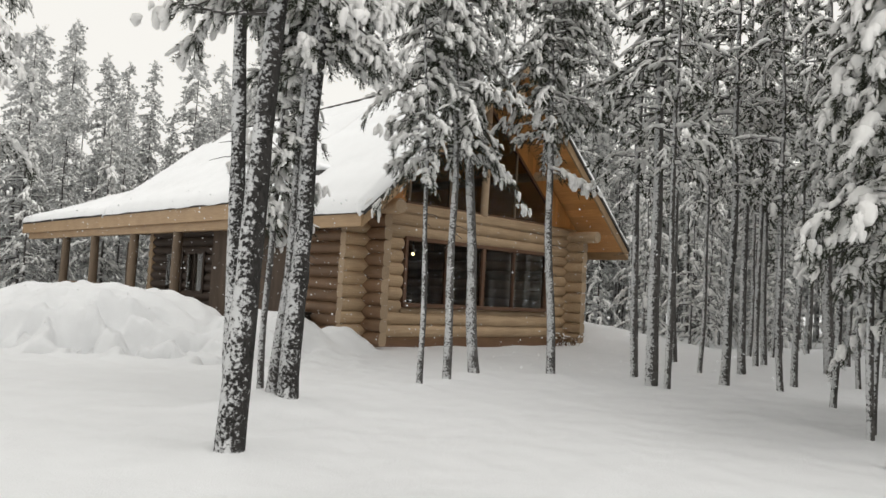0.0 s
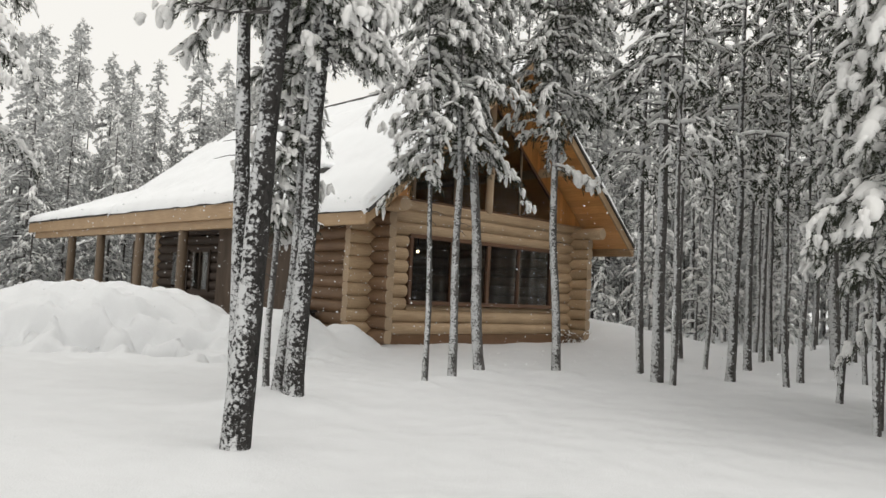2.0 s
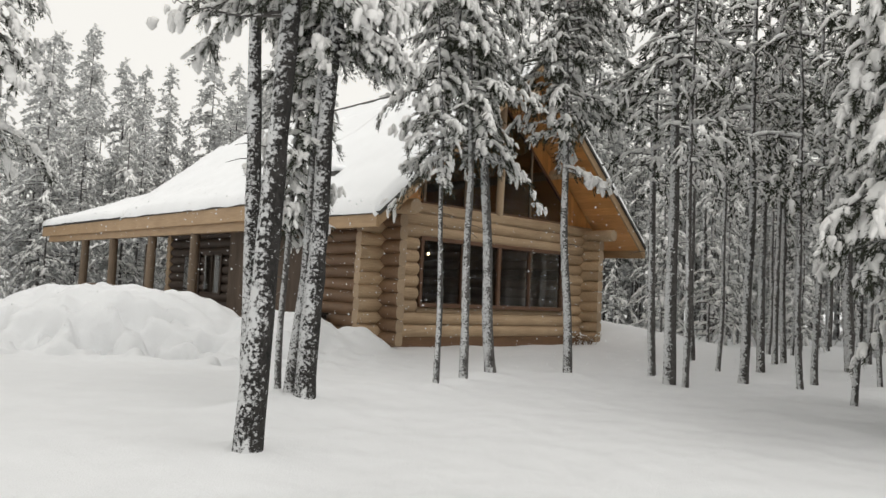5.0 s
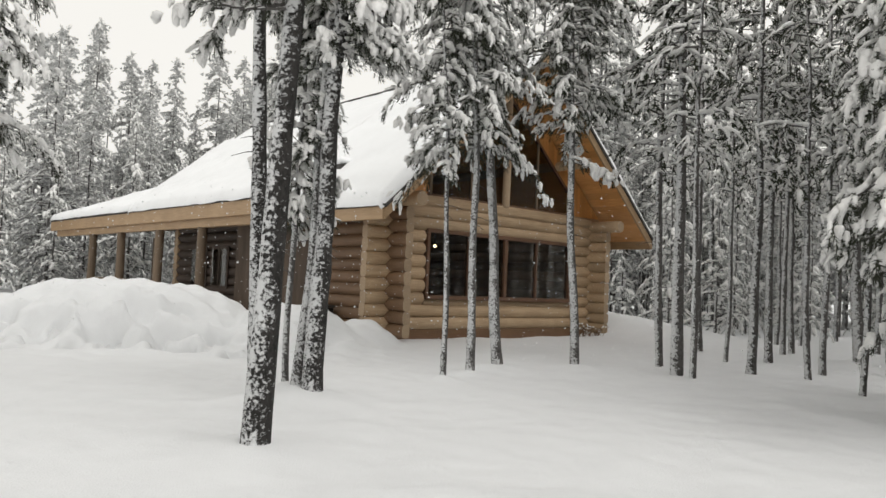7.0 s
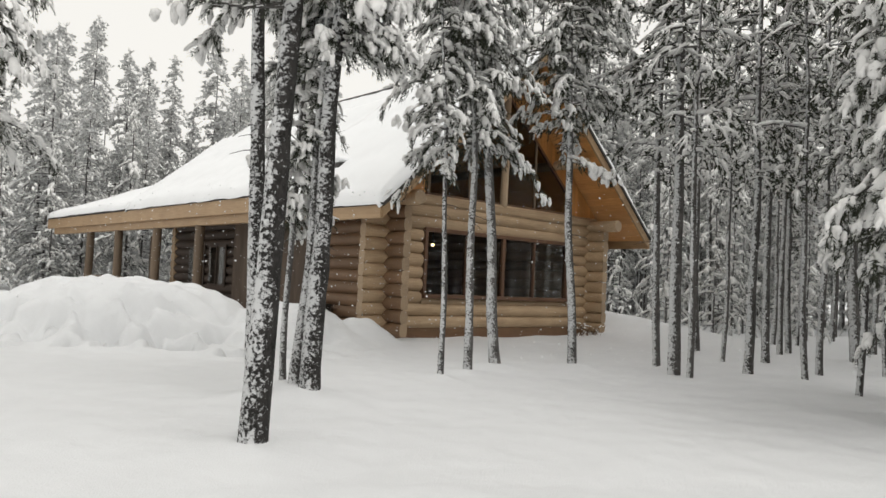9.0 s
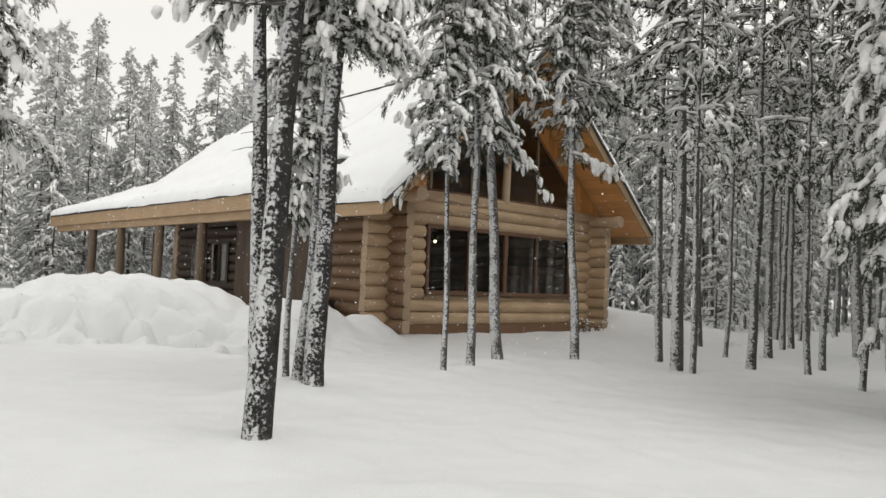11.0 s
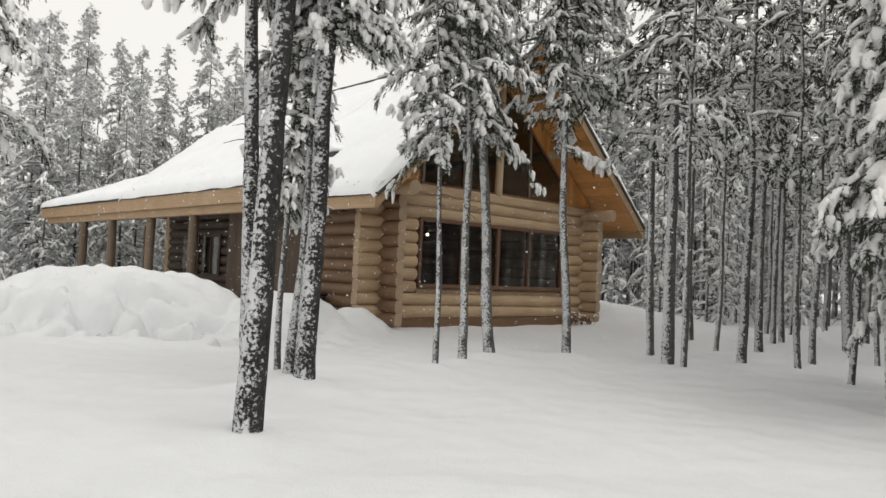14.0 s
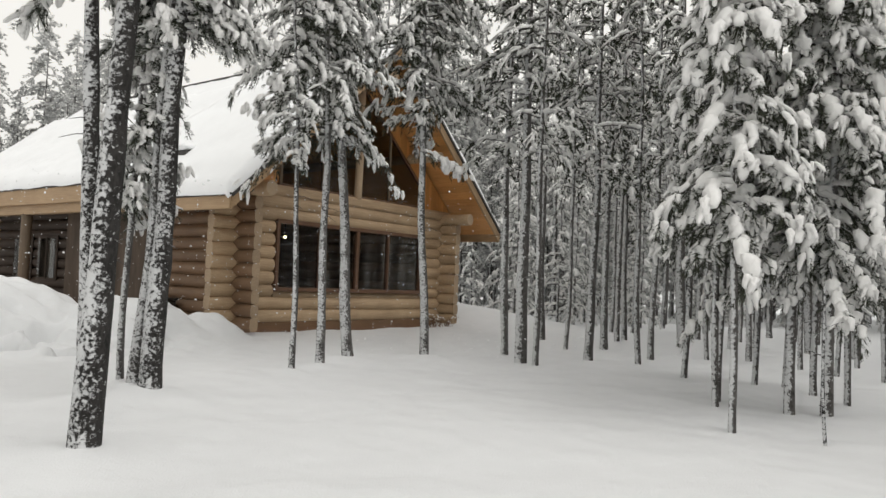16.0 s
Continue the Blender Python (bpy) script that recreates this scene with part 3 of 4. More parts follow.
# ---- trees ----
def template_pillow(sides, rings):
    """A lumpy capsule along x from 0 to 1, radius about 1."""
    v, t = [(-0.03, 0, 0)], []
    prof = {2: ((0.22, 0.95), (0.78, 0.9)), 3: ((0.1, 0.7), (0.5, 1.0), (0.9, 0.7)), 4: ((0.06, 0.62), (0.32, 1.0), (0.68, 1.0), (0.94, 0.66))}[rings]
    for j, (x, r) in enumerate(prof):
        for i in range(sides):
            a = 2 * math.pi * (i + 0.5 * (j % 2)) / sides
            v.append((x, r * math.cos(a), r * math.sin(a)))
    v.append((1.04, 0, 0))
    last = len(v) - 1
    for i in range(sides):
        t.append((0, 1 + (i + 1) % sides, 1 + i))
        t.append((last, last - sides + i, last - sides + (i + 1) % sides))
        for j in range(rings - 1):
            a, b = 1 + j * sides + i, 1 + j * sides + (i + 1) % sides
            t += [(a, b, a + sides), (b, b + sides, a + sides)]
    return np.array(v, float), np.array(t)


def template_spray(count, seed, wide, reach):
    """A twig's needles along x from 0 to 1: thin triangles that point forwards and outwards."""
    rnd = random.Random(seed)
    v, t = [], []
    for i in range(count):
        x = rnd.uniform(0.0, 0.95)
        a = rnd.uniform(0, 2 * math.pi)
        out = rnd.uniform(0.5, 1.0) * reach
        tip = (x + rnd.uniform(0.05, 0.3), out * math.cos(a), out * math.sin(a))
        w = wide
        off = (-math.sin(a) * w, math.cos(a) * w)
        k = len(v)
        v += [(x, off[0], off[1]), (x + 0.02, -off[0], -off[1]), tip]
        t.append((k, k + 1, k + 2))
    return np.array(v, float), np.array(t)


def template_finger(sides, seed, stations):
    """A lobe of snow along x from 0 to 1 that sags towards its tip: stations of (x, radius)."""
    rnd = random.Random(seed)
    sag, bow, ph = rnd.uniform(0.5, 1.5), rnd.uniform(-0.5, 0.5), rnd.uniform(0, 6.28)

    def spine(x):
        return bow * math.sin(2.6 * x), -sag * x * x
    v, t = [(-0.02, 0, 0)], []
    for j, (x, r) in enumerate(stations):
        cy, cz = spine(x)
        r *= 1 + 0.2 * math.sin(ph + 9 * x) + rnd.uniform(-0.06, 0.06)
        for i in range(sides):
            a = 2 * math.pi * (i + 0.5 * (j % 2)) / sides
            k = r * (1 + 0.12 * math.sin(2 * a + ph + j))
            v.append((x + rnd.uniform(-0.03, 0.03), cy + k * math.cos(a), cz + k * math.sin(a) * (1.0 if math.sin(a) > 0 else 0.7)))
    v.append((1.02, *spine(1.02)))
    last = len(v) - 1
    for i in range(sides):
        t.append((0, 1 + (i + 1) % sides, 1 + i))
        t.append((last, last - sides + i, last - sides + (i + 1) % sides))
        for j in range(len(stations) - 1):
            a, b = 1 + j * sides + i, 1 + j * sides + (i + 1) % sides
            t += [(a, b, a + sides), (b, b + sides, a + sides)]
    return np.array(v, float), np.array(t)


PILLOW = template_pillow(4, 2)
FINGERS_FINE = [template_finger(6, 20 + s, ((0.05, 0.6), (0.3, 1.0), (0.65, 0.92), (0.92, 0.5))) for s in range(8)]
FINGERS = [template_finger(4, 40 + s, ((0.08, 0.7), (0.45, 1.0), (0.88, 0.6))) for s in range(8)]
SPRAYS_FINE = [template_spray(25, s, 0.021, 0.24) for s in (1, 2, 3)]
SPRAYS = [template_spray(11, s, 0.065, 0.28) for s in (4, 5, 6)]

SPRAYS_FIR = [template_spray(7, s, 0.17, 0.42) for s in (7, 8, 9)]


def place_all(templates, items, rng, jitter=0.0):
    """Joined copies of templates. items: place, direction, length, width, height."""
    vs, ts, base = [], [], 0
    for p, d, length, wide, high in items:
        tv, tt = templates[rng.integers(len(templates))]
        d = d / np.linalg.norm(d)
        side = np.cross(d, (0, 0, 1.0))
        n = np.linalg.norm(side)
        side = side / n if n > 0.05 else np.array((1.0, 0, 0))
        up = np.cross(side, d)
        v = tv.copy()
        if jitter:
            v = v + rng.normal(0, jitter, v.shape) * (0.35, 1, 1)
        vs.append(p + np.outer(v[:, 0] * length, d) + np.outer(v[:, 1] * wide, side) + np.outer(v[:, 2] * high, up))
        ts.append(tt + base)
        base += len(tv)
    return np.concatenate(vs), np.concatenate(ts)


def tube_arrays(path, radii, sides, base):
    vs, ts = [], []
    path = np.asarray(path, float)
    for i, (p, r) in enumerate(zip(path, radii)):
        d = path[min(i + 1, len(path) - 1)] - path[max(i - 1, 0)]
        d = d / np.linalg.norm(d)
        u = np.cross(d, (0.3, 0.95, 0.1))
        u /= np.linalg.norm(u)
        w = np.cross(d, u)
        for k in range(sides):
            a = 2 * math.pi * k / sides
            vs.append(p + r * (math.cos(a) * u + math.sin(a) * w))
        if i:
            for k in range(sides):
                a, b = base + (i - 1) * sides + k, base + (i - 1) * sides + (k + 1) % sides
                ts += [(a, b, a + sides), (b, b + sides, a + sides)]
    return vs, ts


def make_tree(name, seed, height, crown_base, crown_r, trunk_d, lean=(0, 0), fine=True, shape="pine", bark=None, needles=None, density=1.0, dead=6, snow_size=1.0, label="", fine_z=99.0, big=1.4, boughs=(), limb_snow=1.0, twig=1.0, bare=(), sway_size=1.0, load=0.85, clump=1.0):
    """One conifer under snow: a tapered trunk, limbs, needle sprays and pillows of snow on the boughs."""
    rng = np.random.default_rng(seed)
    tree = new(name)
    needles = needles or M_NEEDLE
    ph = rng.uniform(0, 6.28, 4)
    s_a, s_b = 0.03 * sway_size, 0.015 * sway_size

    def axis(z):
        k = z / 5.0
        sway = s_a * math.sin(ph[0] + z * 0.9) + s_b * math.sin(ph[1] + z * 2.1)
        sway2 = 0.03 * math.sin(ph[2] + z * 0.8)
        s0 = s_a * math.sin(ph[0]) + s_b * math.sin(ph[1])
        return np.array((lean[0] * k + sway - s0, lean[1] * k + sway2 - 0.03 * math.sin(ph[2]), z))

    def rad(z):
        return trunk_d / 2 * (max(0.02, 1 - z / height) ** 0.75 + 0.07 * math.exp(-(z + 0.05) * 6))
    zs = np.concatenate([np.linspace(-0.35, 3, 12), np.linspace(3.4, height, 12)])
    v, t = tube_arrays([axis(z) for z in zs], [rad(z) * (1 + 0.04 * rng.normal()) for z in zs], 14 if fine else 8, 0)
    child("trunk", tri_mesh("trunk", np.array(v), np.array(t), bark or M_BARK, True), tree)
    lv, lt, snow_n, spray_n, snow_f, spray_f = [], [], [], [], [], []
    snow, spray = snow_n, spray_n
    z = crown_base
    far_big = big
    hang = (-0.45, 0.1) if far_big > 2.4 else (-0.95, 0.15)
    queue = list(boughs)
    while z < height - 0.15:
        near = fine and z < fine_z
        snow, spray = (snow_n, spray_n) if near else (snow_f, spray_f)
        gap = (0.082 if near else 0.12 * far_big) / density
        forced = queue.pop() if queue else None
        level = z
        if forced:
            z = forced[0]
        u = max(0.0, (z - crown_base) / (height - crown_base))
        if shape == "spruce":
            prof = (1 - u) ** 0.8 * (0.75 + 0.25 * min(1, u * 8))
        else:
            prof = (0.5 + 0.5 * min(1, u * 5)) * (1 - u ** 2.2) ** 0.6
        L = crown_r * prof * (rng.uniform(0.65, 1.1) if shape == "spruce" and not fine else rng.uniform(0.45, 1.15)) + 0.12
        az = rng.uniform(0, 2 * math.pi)
        if forced:
            az, L = radians(forced[1]), forced[2]
        out = np.array((math.cos(az), math.sin(az), 0))
        across = np.array((-out[1], out[0], 0))
        droop = rng.uniform(0.3, 0.85) if shape == "spruce" else rng.uniform(0.1, 0.65)
        rise = rng.uniform(0.0, 0.45)
        bend = rng.uniform(-0.35, 0.35)
        base = axis(z)
        pts = []
        for s in np.linspace(0, 1, 5):
            pts.append(base + out * L * s + across * L * bend * s * s + np.array((0, 0, L * (rise * s - (droop + rise * 0.7) * s ** 2.0))))
        pts = np.array(pts)
        r0 = 0.008 + 0.012 * L
        a, b = tube_arrays(pts, np.linspace(r0, 0.004, 5), 4, len(lv)) if near else tube_arrays(pts[::2], (r0, r0 * 0.6, 0.004), 3, len(lv))
        lv += a
        lt += b
        big = 1.0 if near else far_big
        count = max(3, int(L / (0.06 * twig if near else (0.12 if far_big > 2.4 else 0.1) * far_big)))
        for i in range(count):
            s = rng.uniform(0.12 if fine else 0.0, 1.0) ** 0.8
            j = min(3, int(s * 4))
            p = pts[j] + (pts[j + 1] - pts[j]) * (s * 4 - j)
            along = pts[j + 1] - pts[j]
            along = along / np.linalg.norm(along)
            d = along * rng.uniform(0.2, 1.0) + across * rng.choice((-1, 1)) * rng.uniform(0.1, 0.9) + np.array((0, 0, rng.uniform(*hang)))
            d = d / np.linalg.norm(d)
            l = rng.uniform(0.14, 0.34) * big * (twig if near else 1.0)
            spray.append((p, d, l, l * 1.05, l * 0.9))
            if near:
                spray.append((p - np.array((0, 0, 0.03)), d + np.array((0, 0, -0.6)) + across * rng.uniform(-0.8, 0.8), l * 1.1, l * 1.0, l * 0.9))
            if rng.random() < load:
                w = rng.uniform(0.014, 0.036) * big * snow_size
                q = p + d * l * 0.05 + np.array((0, 0, w * 0.6))
                snow.append((q, d, max(2.6 * w, l * rng.uniform(0.5, 1.0)), w * rng.uniform(0.9, 1.35), w * rng.uniform(0.75, 1.0)))
        # snow along the limb and a heavy load at its tip
        for j in range(0, 4):
            if rng.random() < 0.7:
                w = rng.uniform(0.022, 0.045) * snow_size * big * limb_snow
                seg = pts[j + 1] - pts[j]
                n_seg = np.linalg.norm(seg)
                bits = max(1, int(n_seg / (0.17 * big)))
                for k_ in range(bits):
                    f_ = w * rng.uniform(0.7, 1.25)
                    snow.append((pts[j] + seg * (k_ / bits) + np.array((0, 0, f_ * 0.6)), seg + rng.normal(0, 0.12, 3) * n_seg, n_seg / bits * rng.uniform(0.9, 1.3), f_ * 1.3, f_))
        if forced and len(forced) > 3:
            for _ in range(forced[3]):
                s = rng.uniform(0.5, 0.93)
                j = min(3, int(s * 4))
                q = pts[j] + (pts[j + 1] - pts[j]) * (s * 4 - j) + np.array((0, 0, 0.05)) + across * rng.normal(0, 0.1)
                w = rng.uniform(0.05, 0.1) * clump
                d = out * rng.uniform(0.0, 0.6) + across * rng.uniform(-0.5, 0.5) + np.array((0, 0, -rng.uniform(0.5, 1.2)))
                snow.append((q, d, rng.uniform(0.14, 0.34) * clump, w, w * rng.uniform(0.7, 1.0)))
        if rng.random() < 0.5:
            w = rng.uniform(0.025, 0.05) * snow_size * max(1.0, big * 0.7)
            for _ in range(7 if near else 2):
                d = out * rng.uniform(0.0, 0.8) + across * rng.uniform(-0.7, 0.7) + np.array((0, 0, -rng.uniform(0.3, 1.2)))
                snow.append((pts[4] + rng.normal(0, 0.055, 3), d, rng.uniform(0.07, 0.2), w * rng.uniform(0.5, 1.0), w * rng.uniform(0.5, 0.95)))
        z = level + (0 if forced else gap * rng.uniform(0.4, 1.6))
    # a leader at the top
    top = axis(height - 0.2)
    for _ in range(6):
        d = np.array((rng.normal(0, 0.4), rng.normal(0, 0.4), 1.0))
        spray.append((top, d, 0.35, 0.25, 0.25))
        snow.append((top + d * 0.05, d, 0.25, 0.05, 0.05))
    # bare crooked limbs
    for bz, baz, bl in bare:
        o_ = np.array((math.cos(radians(baz)), math.sin(radians(baz)), 0))
        c_ = np.array((-o_[1], o_[0], 0))
        stem = [axis(bz) + o_ * bl * s + np.array((0, 0, -0.22 * bl * s + 0.3 * bl * s ** 3)) + c_ * 0.05 * math.sin(5 * s) for s in np.linspace(0, 1, 8)]
        a, b = tube_arrays(stem, np.linspace(0.016, 0.005, 8), 5, len(lv))
        lv += a
        lt += b
        for k_ in range(2, 8):
            d = o_ * rng.uniform(0.2, 0.8) + c_ * rng.uniform(-0.8, 0.8) + np.array((0, 0, rng.uniform(-0.3, 0.9)))
            q = stem[k_]
            tl = rng.uniform(0.12, 0.3)
            a, b = tube_arrays([q, q + d * tl * 0.5 + (0, 0, -0.02), q + d * tl + (0, 0, 0.03)], (0.007, 0.005, 0.003), 4, len(lv))
            lv += a
            lt += b
            snow_n.append((q + np.array((0, 0, 0.012)), stem[min(7, k_ + 1)] - stem[k_ - 1], 0.09, 0.014, 0.012))
    # bare dead twigs on the lower trunk
    for _ in range(dead):
        z = rng.uniform(1.2, max(1.3, crown_base))
        az = rng.uniform(0, 2 * math.pi)
        L = rng.uniform(0.12, 0.4)
        p0 = axis(z)
        p1 = p0 + np.array((math.cos(az) * L, math.sin(az) * L, -L * 0.2))
        a, b = tube_arrays([p0, (p0 + p1) / 2 + (0, 0, 0.02), p1], [0.009, 0.006, 0.003], 3, len(lv))
        lv += a
        lt += b
    child("branchwork", tri_mesh("branchwork", np.array(lv), np.array(lt), M_BARK, True), tree)["kind"] = "stuff"
    far_spray = SPRAYS_FIR if far_big > 2.4 else SPRAYS
    for kind, name_, near_t, far_t, near_i, far_i, mat, jit, note in (
            ("crown", "crown", SPRAYS_FINE, far_spray, spray_n, spray_f, needles, 0.0, "dark green needles"),
            ("snow", "snow_load", FINGERS_FINE, [PILLOW] if far_big > 2.4 else FINGERS, snow_n, snow_f, M_TREE_SNOW, 0.05, "white snow on the boughs")):
        got = [place_all(tm, it, rng, jit) for tm, it in ((near_t, near_i), (far_t, far_i)) if it]
        v = np.concatenate([g[0] for g in got])
        t = np.concatenate([got[0][1]] + [g[1] + len(got[0][0]) for g in got[1:]])
        child(name_, tri_mesh(name_, v, t, mat, kind == "snow"), tree, note)["kind"] = "stuff"
    return tagged(tree, label or "snow-laden lodgepole pine with a bare trunk", "tree")


for i, (x, y, d, lx, ly, h, cb, cr, look_) in enumerate(STAND):
    extra = {0: [(4.02, 183, 1.05, 6), (4.1, 165, 1.0, 6), (4.02, 205, 0.7, 4), (4.05, -20, 0.6, 5), (4.1, -70, 0.5, 4), (4.05, 130, 0.6, 4), (4.2, 190, 0.9), (4.1, 175, 0.6), (4.15, 240, 0.6)], 4: [(4.3, 3, 0.8), (4.35, -15, 0.8), (4.4, 14, 0.85), (4.25, -8, 0.65), (4.5, -22, 0.9), (4.45, 8, 0.95), (4.55, -12, 0.9), (4.75, -5, 0.9), (4.6, -30, 0.85), (4.5, 10, 0.8), (4.9, -60, 0.8, 8), (4.65, 30, 0.9), (5.15, -8, 0.95, 20), (5.1, -25, 0.85, 14), (5.0, 12, 0.9, 12)], 8: [(3.95, -10, 0.8, 14), (4.0, -40, 0.5, 6), (4.9, 178, 0.75), (4.75, 200, 0.6)], 6: [(3.9, 178, 1.35)]}.get(i, [])
    tr = make_tree("pine_tree", 50 + i, h, cb, cr, d, (lx, ly), True, "spruce" if i == 6 else "pine", M_BARK_NEAR if look_ == "near" else M_BARK_GREY, snow_size=1.45 if look_ == "near" else 1.35, twig=0.72 if look_ == "near" else 0.95, load=0.7, density={2: 1.7, 6: 1.5, 7: 1.4, 8: 1.5}.get(i, 1.0), bare={0: [(3.85, 178, 1.05), (3.8, 195, 0.8)], 6: [(5.6, 176, 1.0)]}.get(i, ()), fine_z=1.9 + 0.41 * y, boughs=extra, clump=0.55 if i == 0 else 1.0, sway_size=0.3 if i < 2 else 1.0, label="lodgepole pine with snow-plastered bark and loaded boughs")
    tr.matrix_basis = pose(x, y, ground_z(x, y) - 0.02)
    tagged(tr, group="pines before the cabin")

# young spruces beside the clearing
SPRUCE = [
    (4.8, 7.61, 0.09, 6.8, 2.05, 0.95, 61), (6.35, 8.8, 0.14, 8.8, 1.9, 1.4, 62), (6.78, 8.65, 0.15, 8.8, 1.95, 1.35, 63),
    (7.9, 10.4, 0.11, 8.4, 2.0, 1.25, 64), (5.75, 9.5, 0.09, 7.6, 2.15, 0.95, 65),
    (-6.72, 10.4, 0.16, 10.5, 3.3, 1.0, 66),
]
for x, y, d, h, cb, cr, seed in SPRUCE:
    tr = make_tree("spruce_tree", seed, h, cb, cr, d, (0, 0), True, "spruce", M_BARK, boughs=[(4.7, -40, 1.3, 16), (4.1, -65, 1.2, 12), (3.6, -50, 1.0, 10)] if seed == 63 else (), snow_size=1.2 if x < 0 else 1.6, density=1.0 if x < 0 else 1.2, limb_snow=1.2, twig=0.95, load=0.75 if x < 0 else 0.55, fine_z=1.9 + 0.41 * math.hypot(x, y), label="young spruce with boughs bent under heavy snow")
    tr.matrix_basis = pose(x, y, ground_z(x, y) - 0.02)
    tagged(tr, group="spruces beside the clearing")

# forest stand: a few trees built once and repeated
PINES = [make_tree("pine_tree", 80 + i, h, cb, cr, d, (lx, 0), False, "pine", M_BARK, density=1.0, load=0.8, label="tall slender pine with a snowy crown", dead=10)
         for i, (h, cb, cr, d, lx) in enumerate([(11.0, 4.1, 1.2, 0.2, 0.05), (11.6, 4.4, 1.25, 0.24, -0.08), (10.2, 3.75, 1.2, 0.14, 0.08), (10.8, 4.15, 1.2, 0.17, -0.03)])]
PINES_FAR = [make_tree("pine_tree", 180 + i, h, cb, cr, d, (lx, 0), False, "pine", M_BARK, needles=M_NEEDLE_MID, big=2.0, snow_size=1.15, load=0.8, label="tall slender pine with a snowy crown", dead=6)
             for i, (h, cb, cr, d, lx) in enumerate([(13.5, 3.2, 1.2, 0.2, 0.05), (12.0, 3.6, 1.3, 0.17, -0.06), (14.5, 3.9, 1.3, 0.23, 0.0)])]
FIRS = [make_tree("spruce_tree", 90 + i, h, cb, cr, d, (0, 0), False, "spruce", M_BARK, needles=M_NEEDLE_FAR, density=2.4, big=2.5, snow_size=0.8, load=0.4, label="tall spruce with fresh snow and haze-paled needles", dead=2)
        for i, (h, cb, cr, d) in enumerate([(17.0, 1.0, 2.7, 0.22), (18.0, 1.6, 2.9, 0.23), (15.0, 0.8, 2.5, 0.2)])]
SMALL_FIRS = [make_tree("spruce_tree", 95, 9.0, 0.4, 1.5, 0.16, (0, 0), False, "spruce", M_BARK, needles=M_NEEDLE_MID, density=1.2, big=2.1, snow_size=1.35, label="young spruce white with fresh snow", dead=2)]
used = set()


def put(protos, i, x, y, turn, size, group, tall=None):
    src = protos[i]
    m = pose(x, y, ground_z(x, y) - 0.02, 0, 0, turn)
    if src.name not in used:
        used.add(src.name)
        src.matrix_basis = m
        src.scale = (size, size, tall or size)
        ob = src
    else:
        src_scale = tuple(src.scale)
        ob = copy_thing(src, m)
        ob.scale = (size, size, tall or size)
        src.scale = src_scale
    tagged(ob, group=group)
    return ob


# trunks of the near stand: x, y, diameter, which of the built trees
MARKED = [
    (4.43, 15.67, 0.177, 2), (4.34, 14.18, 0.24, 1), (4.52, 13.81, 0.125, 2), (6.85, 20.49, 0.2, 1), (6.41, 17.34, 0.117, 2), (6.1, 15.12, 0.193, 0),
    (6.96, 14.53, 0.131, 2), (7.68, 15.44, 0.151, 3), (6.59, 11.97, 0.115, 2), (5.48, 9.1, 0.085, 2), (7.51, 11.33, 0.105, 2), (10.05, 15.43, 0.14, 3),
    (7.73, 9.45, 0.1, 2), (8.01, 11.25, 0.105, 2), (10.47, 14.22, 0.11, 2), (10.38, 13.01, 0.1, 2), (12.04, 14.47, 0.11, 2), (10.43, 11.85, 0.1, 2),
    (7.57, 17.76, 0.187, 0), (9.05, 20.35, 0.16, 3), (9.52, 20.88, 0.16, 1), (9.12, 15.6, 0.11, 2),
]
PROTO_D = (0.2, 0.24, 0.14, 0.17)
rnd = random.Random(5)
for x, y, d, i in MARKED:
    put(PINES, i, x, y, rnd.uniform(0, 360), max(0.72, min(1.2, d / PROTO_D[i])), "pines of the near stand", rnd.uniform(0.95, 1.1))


def clear_of_cabin(x, y, pad):
    dx, dy = x - HX, y - HY
    g, e = dx * GX[0] + dy * GX[1], dx * GY[0] + dy * GY[1]
    return not (-2.5 - pad < g < 16.5 + pad and -3 - pad < e < 28 + pad)


placed = [(x, y) for x, y, *_ in MARKED] + [(x, y) for x, y, *_ in STAND] + [(x, y) for x, y, *_ in SPRUCE]


def scatter(count, region, protos, group, apart, size, rise=None):
    n = tries = 0
    while n < count and tries < count * 60:
        tries += 1
        x, y = region(rnd)
        if 22 < math.hypot(x, y) < 37 and 6 < math.degrees(math.atan2(x, y)) < 23:
            continue
        if not clear_of_cabin(x, y, 0.5) or any((x - a) ** 2 + (y - b) ** 2 < apart * apart for a, b in placed):
            continue
        placed.append((x, y))
        k = rnd.uniform(*size)
        if rise:
            k = (1.5 + math.hypot(x, y) * rnd.uniform(*rise)) / 17.0
        put(protos, rnd.randrange(len(protos)), x, y, rnd.uniform(0, 360), k, group)
        n += 1


def fan(a0, a1, r0, r1):
    def pick(r):
        a = radians(r.uniform(a0, a1))
        d = math.sqrt(r.uniform(r0 * r0, r1 * r1))
        return d * math.sin(a), d * math.cos(a)
    return pick


# angles from straight ahead, to the right
scatter(22, fan(16, 46, 20, 30), PINES, "pines of the near stand", 1.2, (0.85, 1.2))
scatter(38, fan(10, 50, 30, 52), PINES_FAR, "pines of the far stand", 1.4, (0.95, 1.3))
scatter(9, fan(10, 40, 36, 56), FIRS, "spruces of the far stand", 1.6, (0.6, 0.9))
scatter(18, fan(9, 46, 25, 48), SMALL_FIRS, "young spruces of the far stand", 1.5, (0.45, 0.95))
scatter(34, fan(-38, -8, 44, 70), FIRS, "spruces behind the cabin", 1.5, (1, 1), (0.16, 0.29))
scatter(12, fan(-38, -18, 46, 54), SMALL_FIRS, "young spruces behind the cabin", 2.2, (0.75, 1.3))
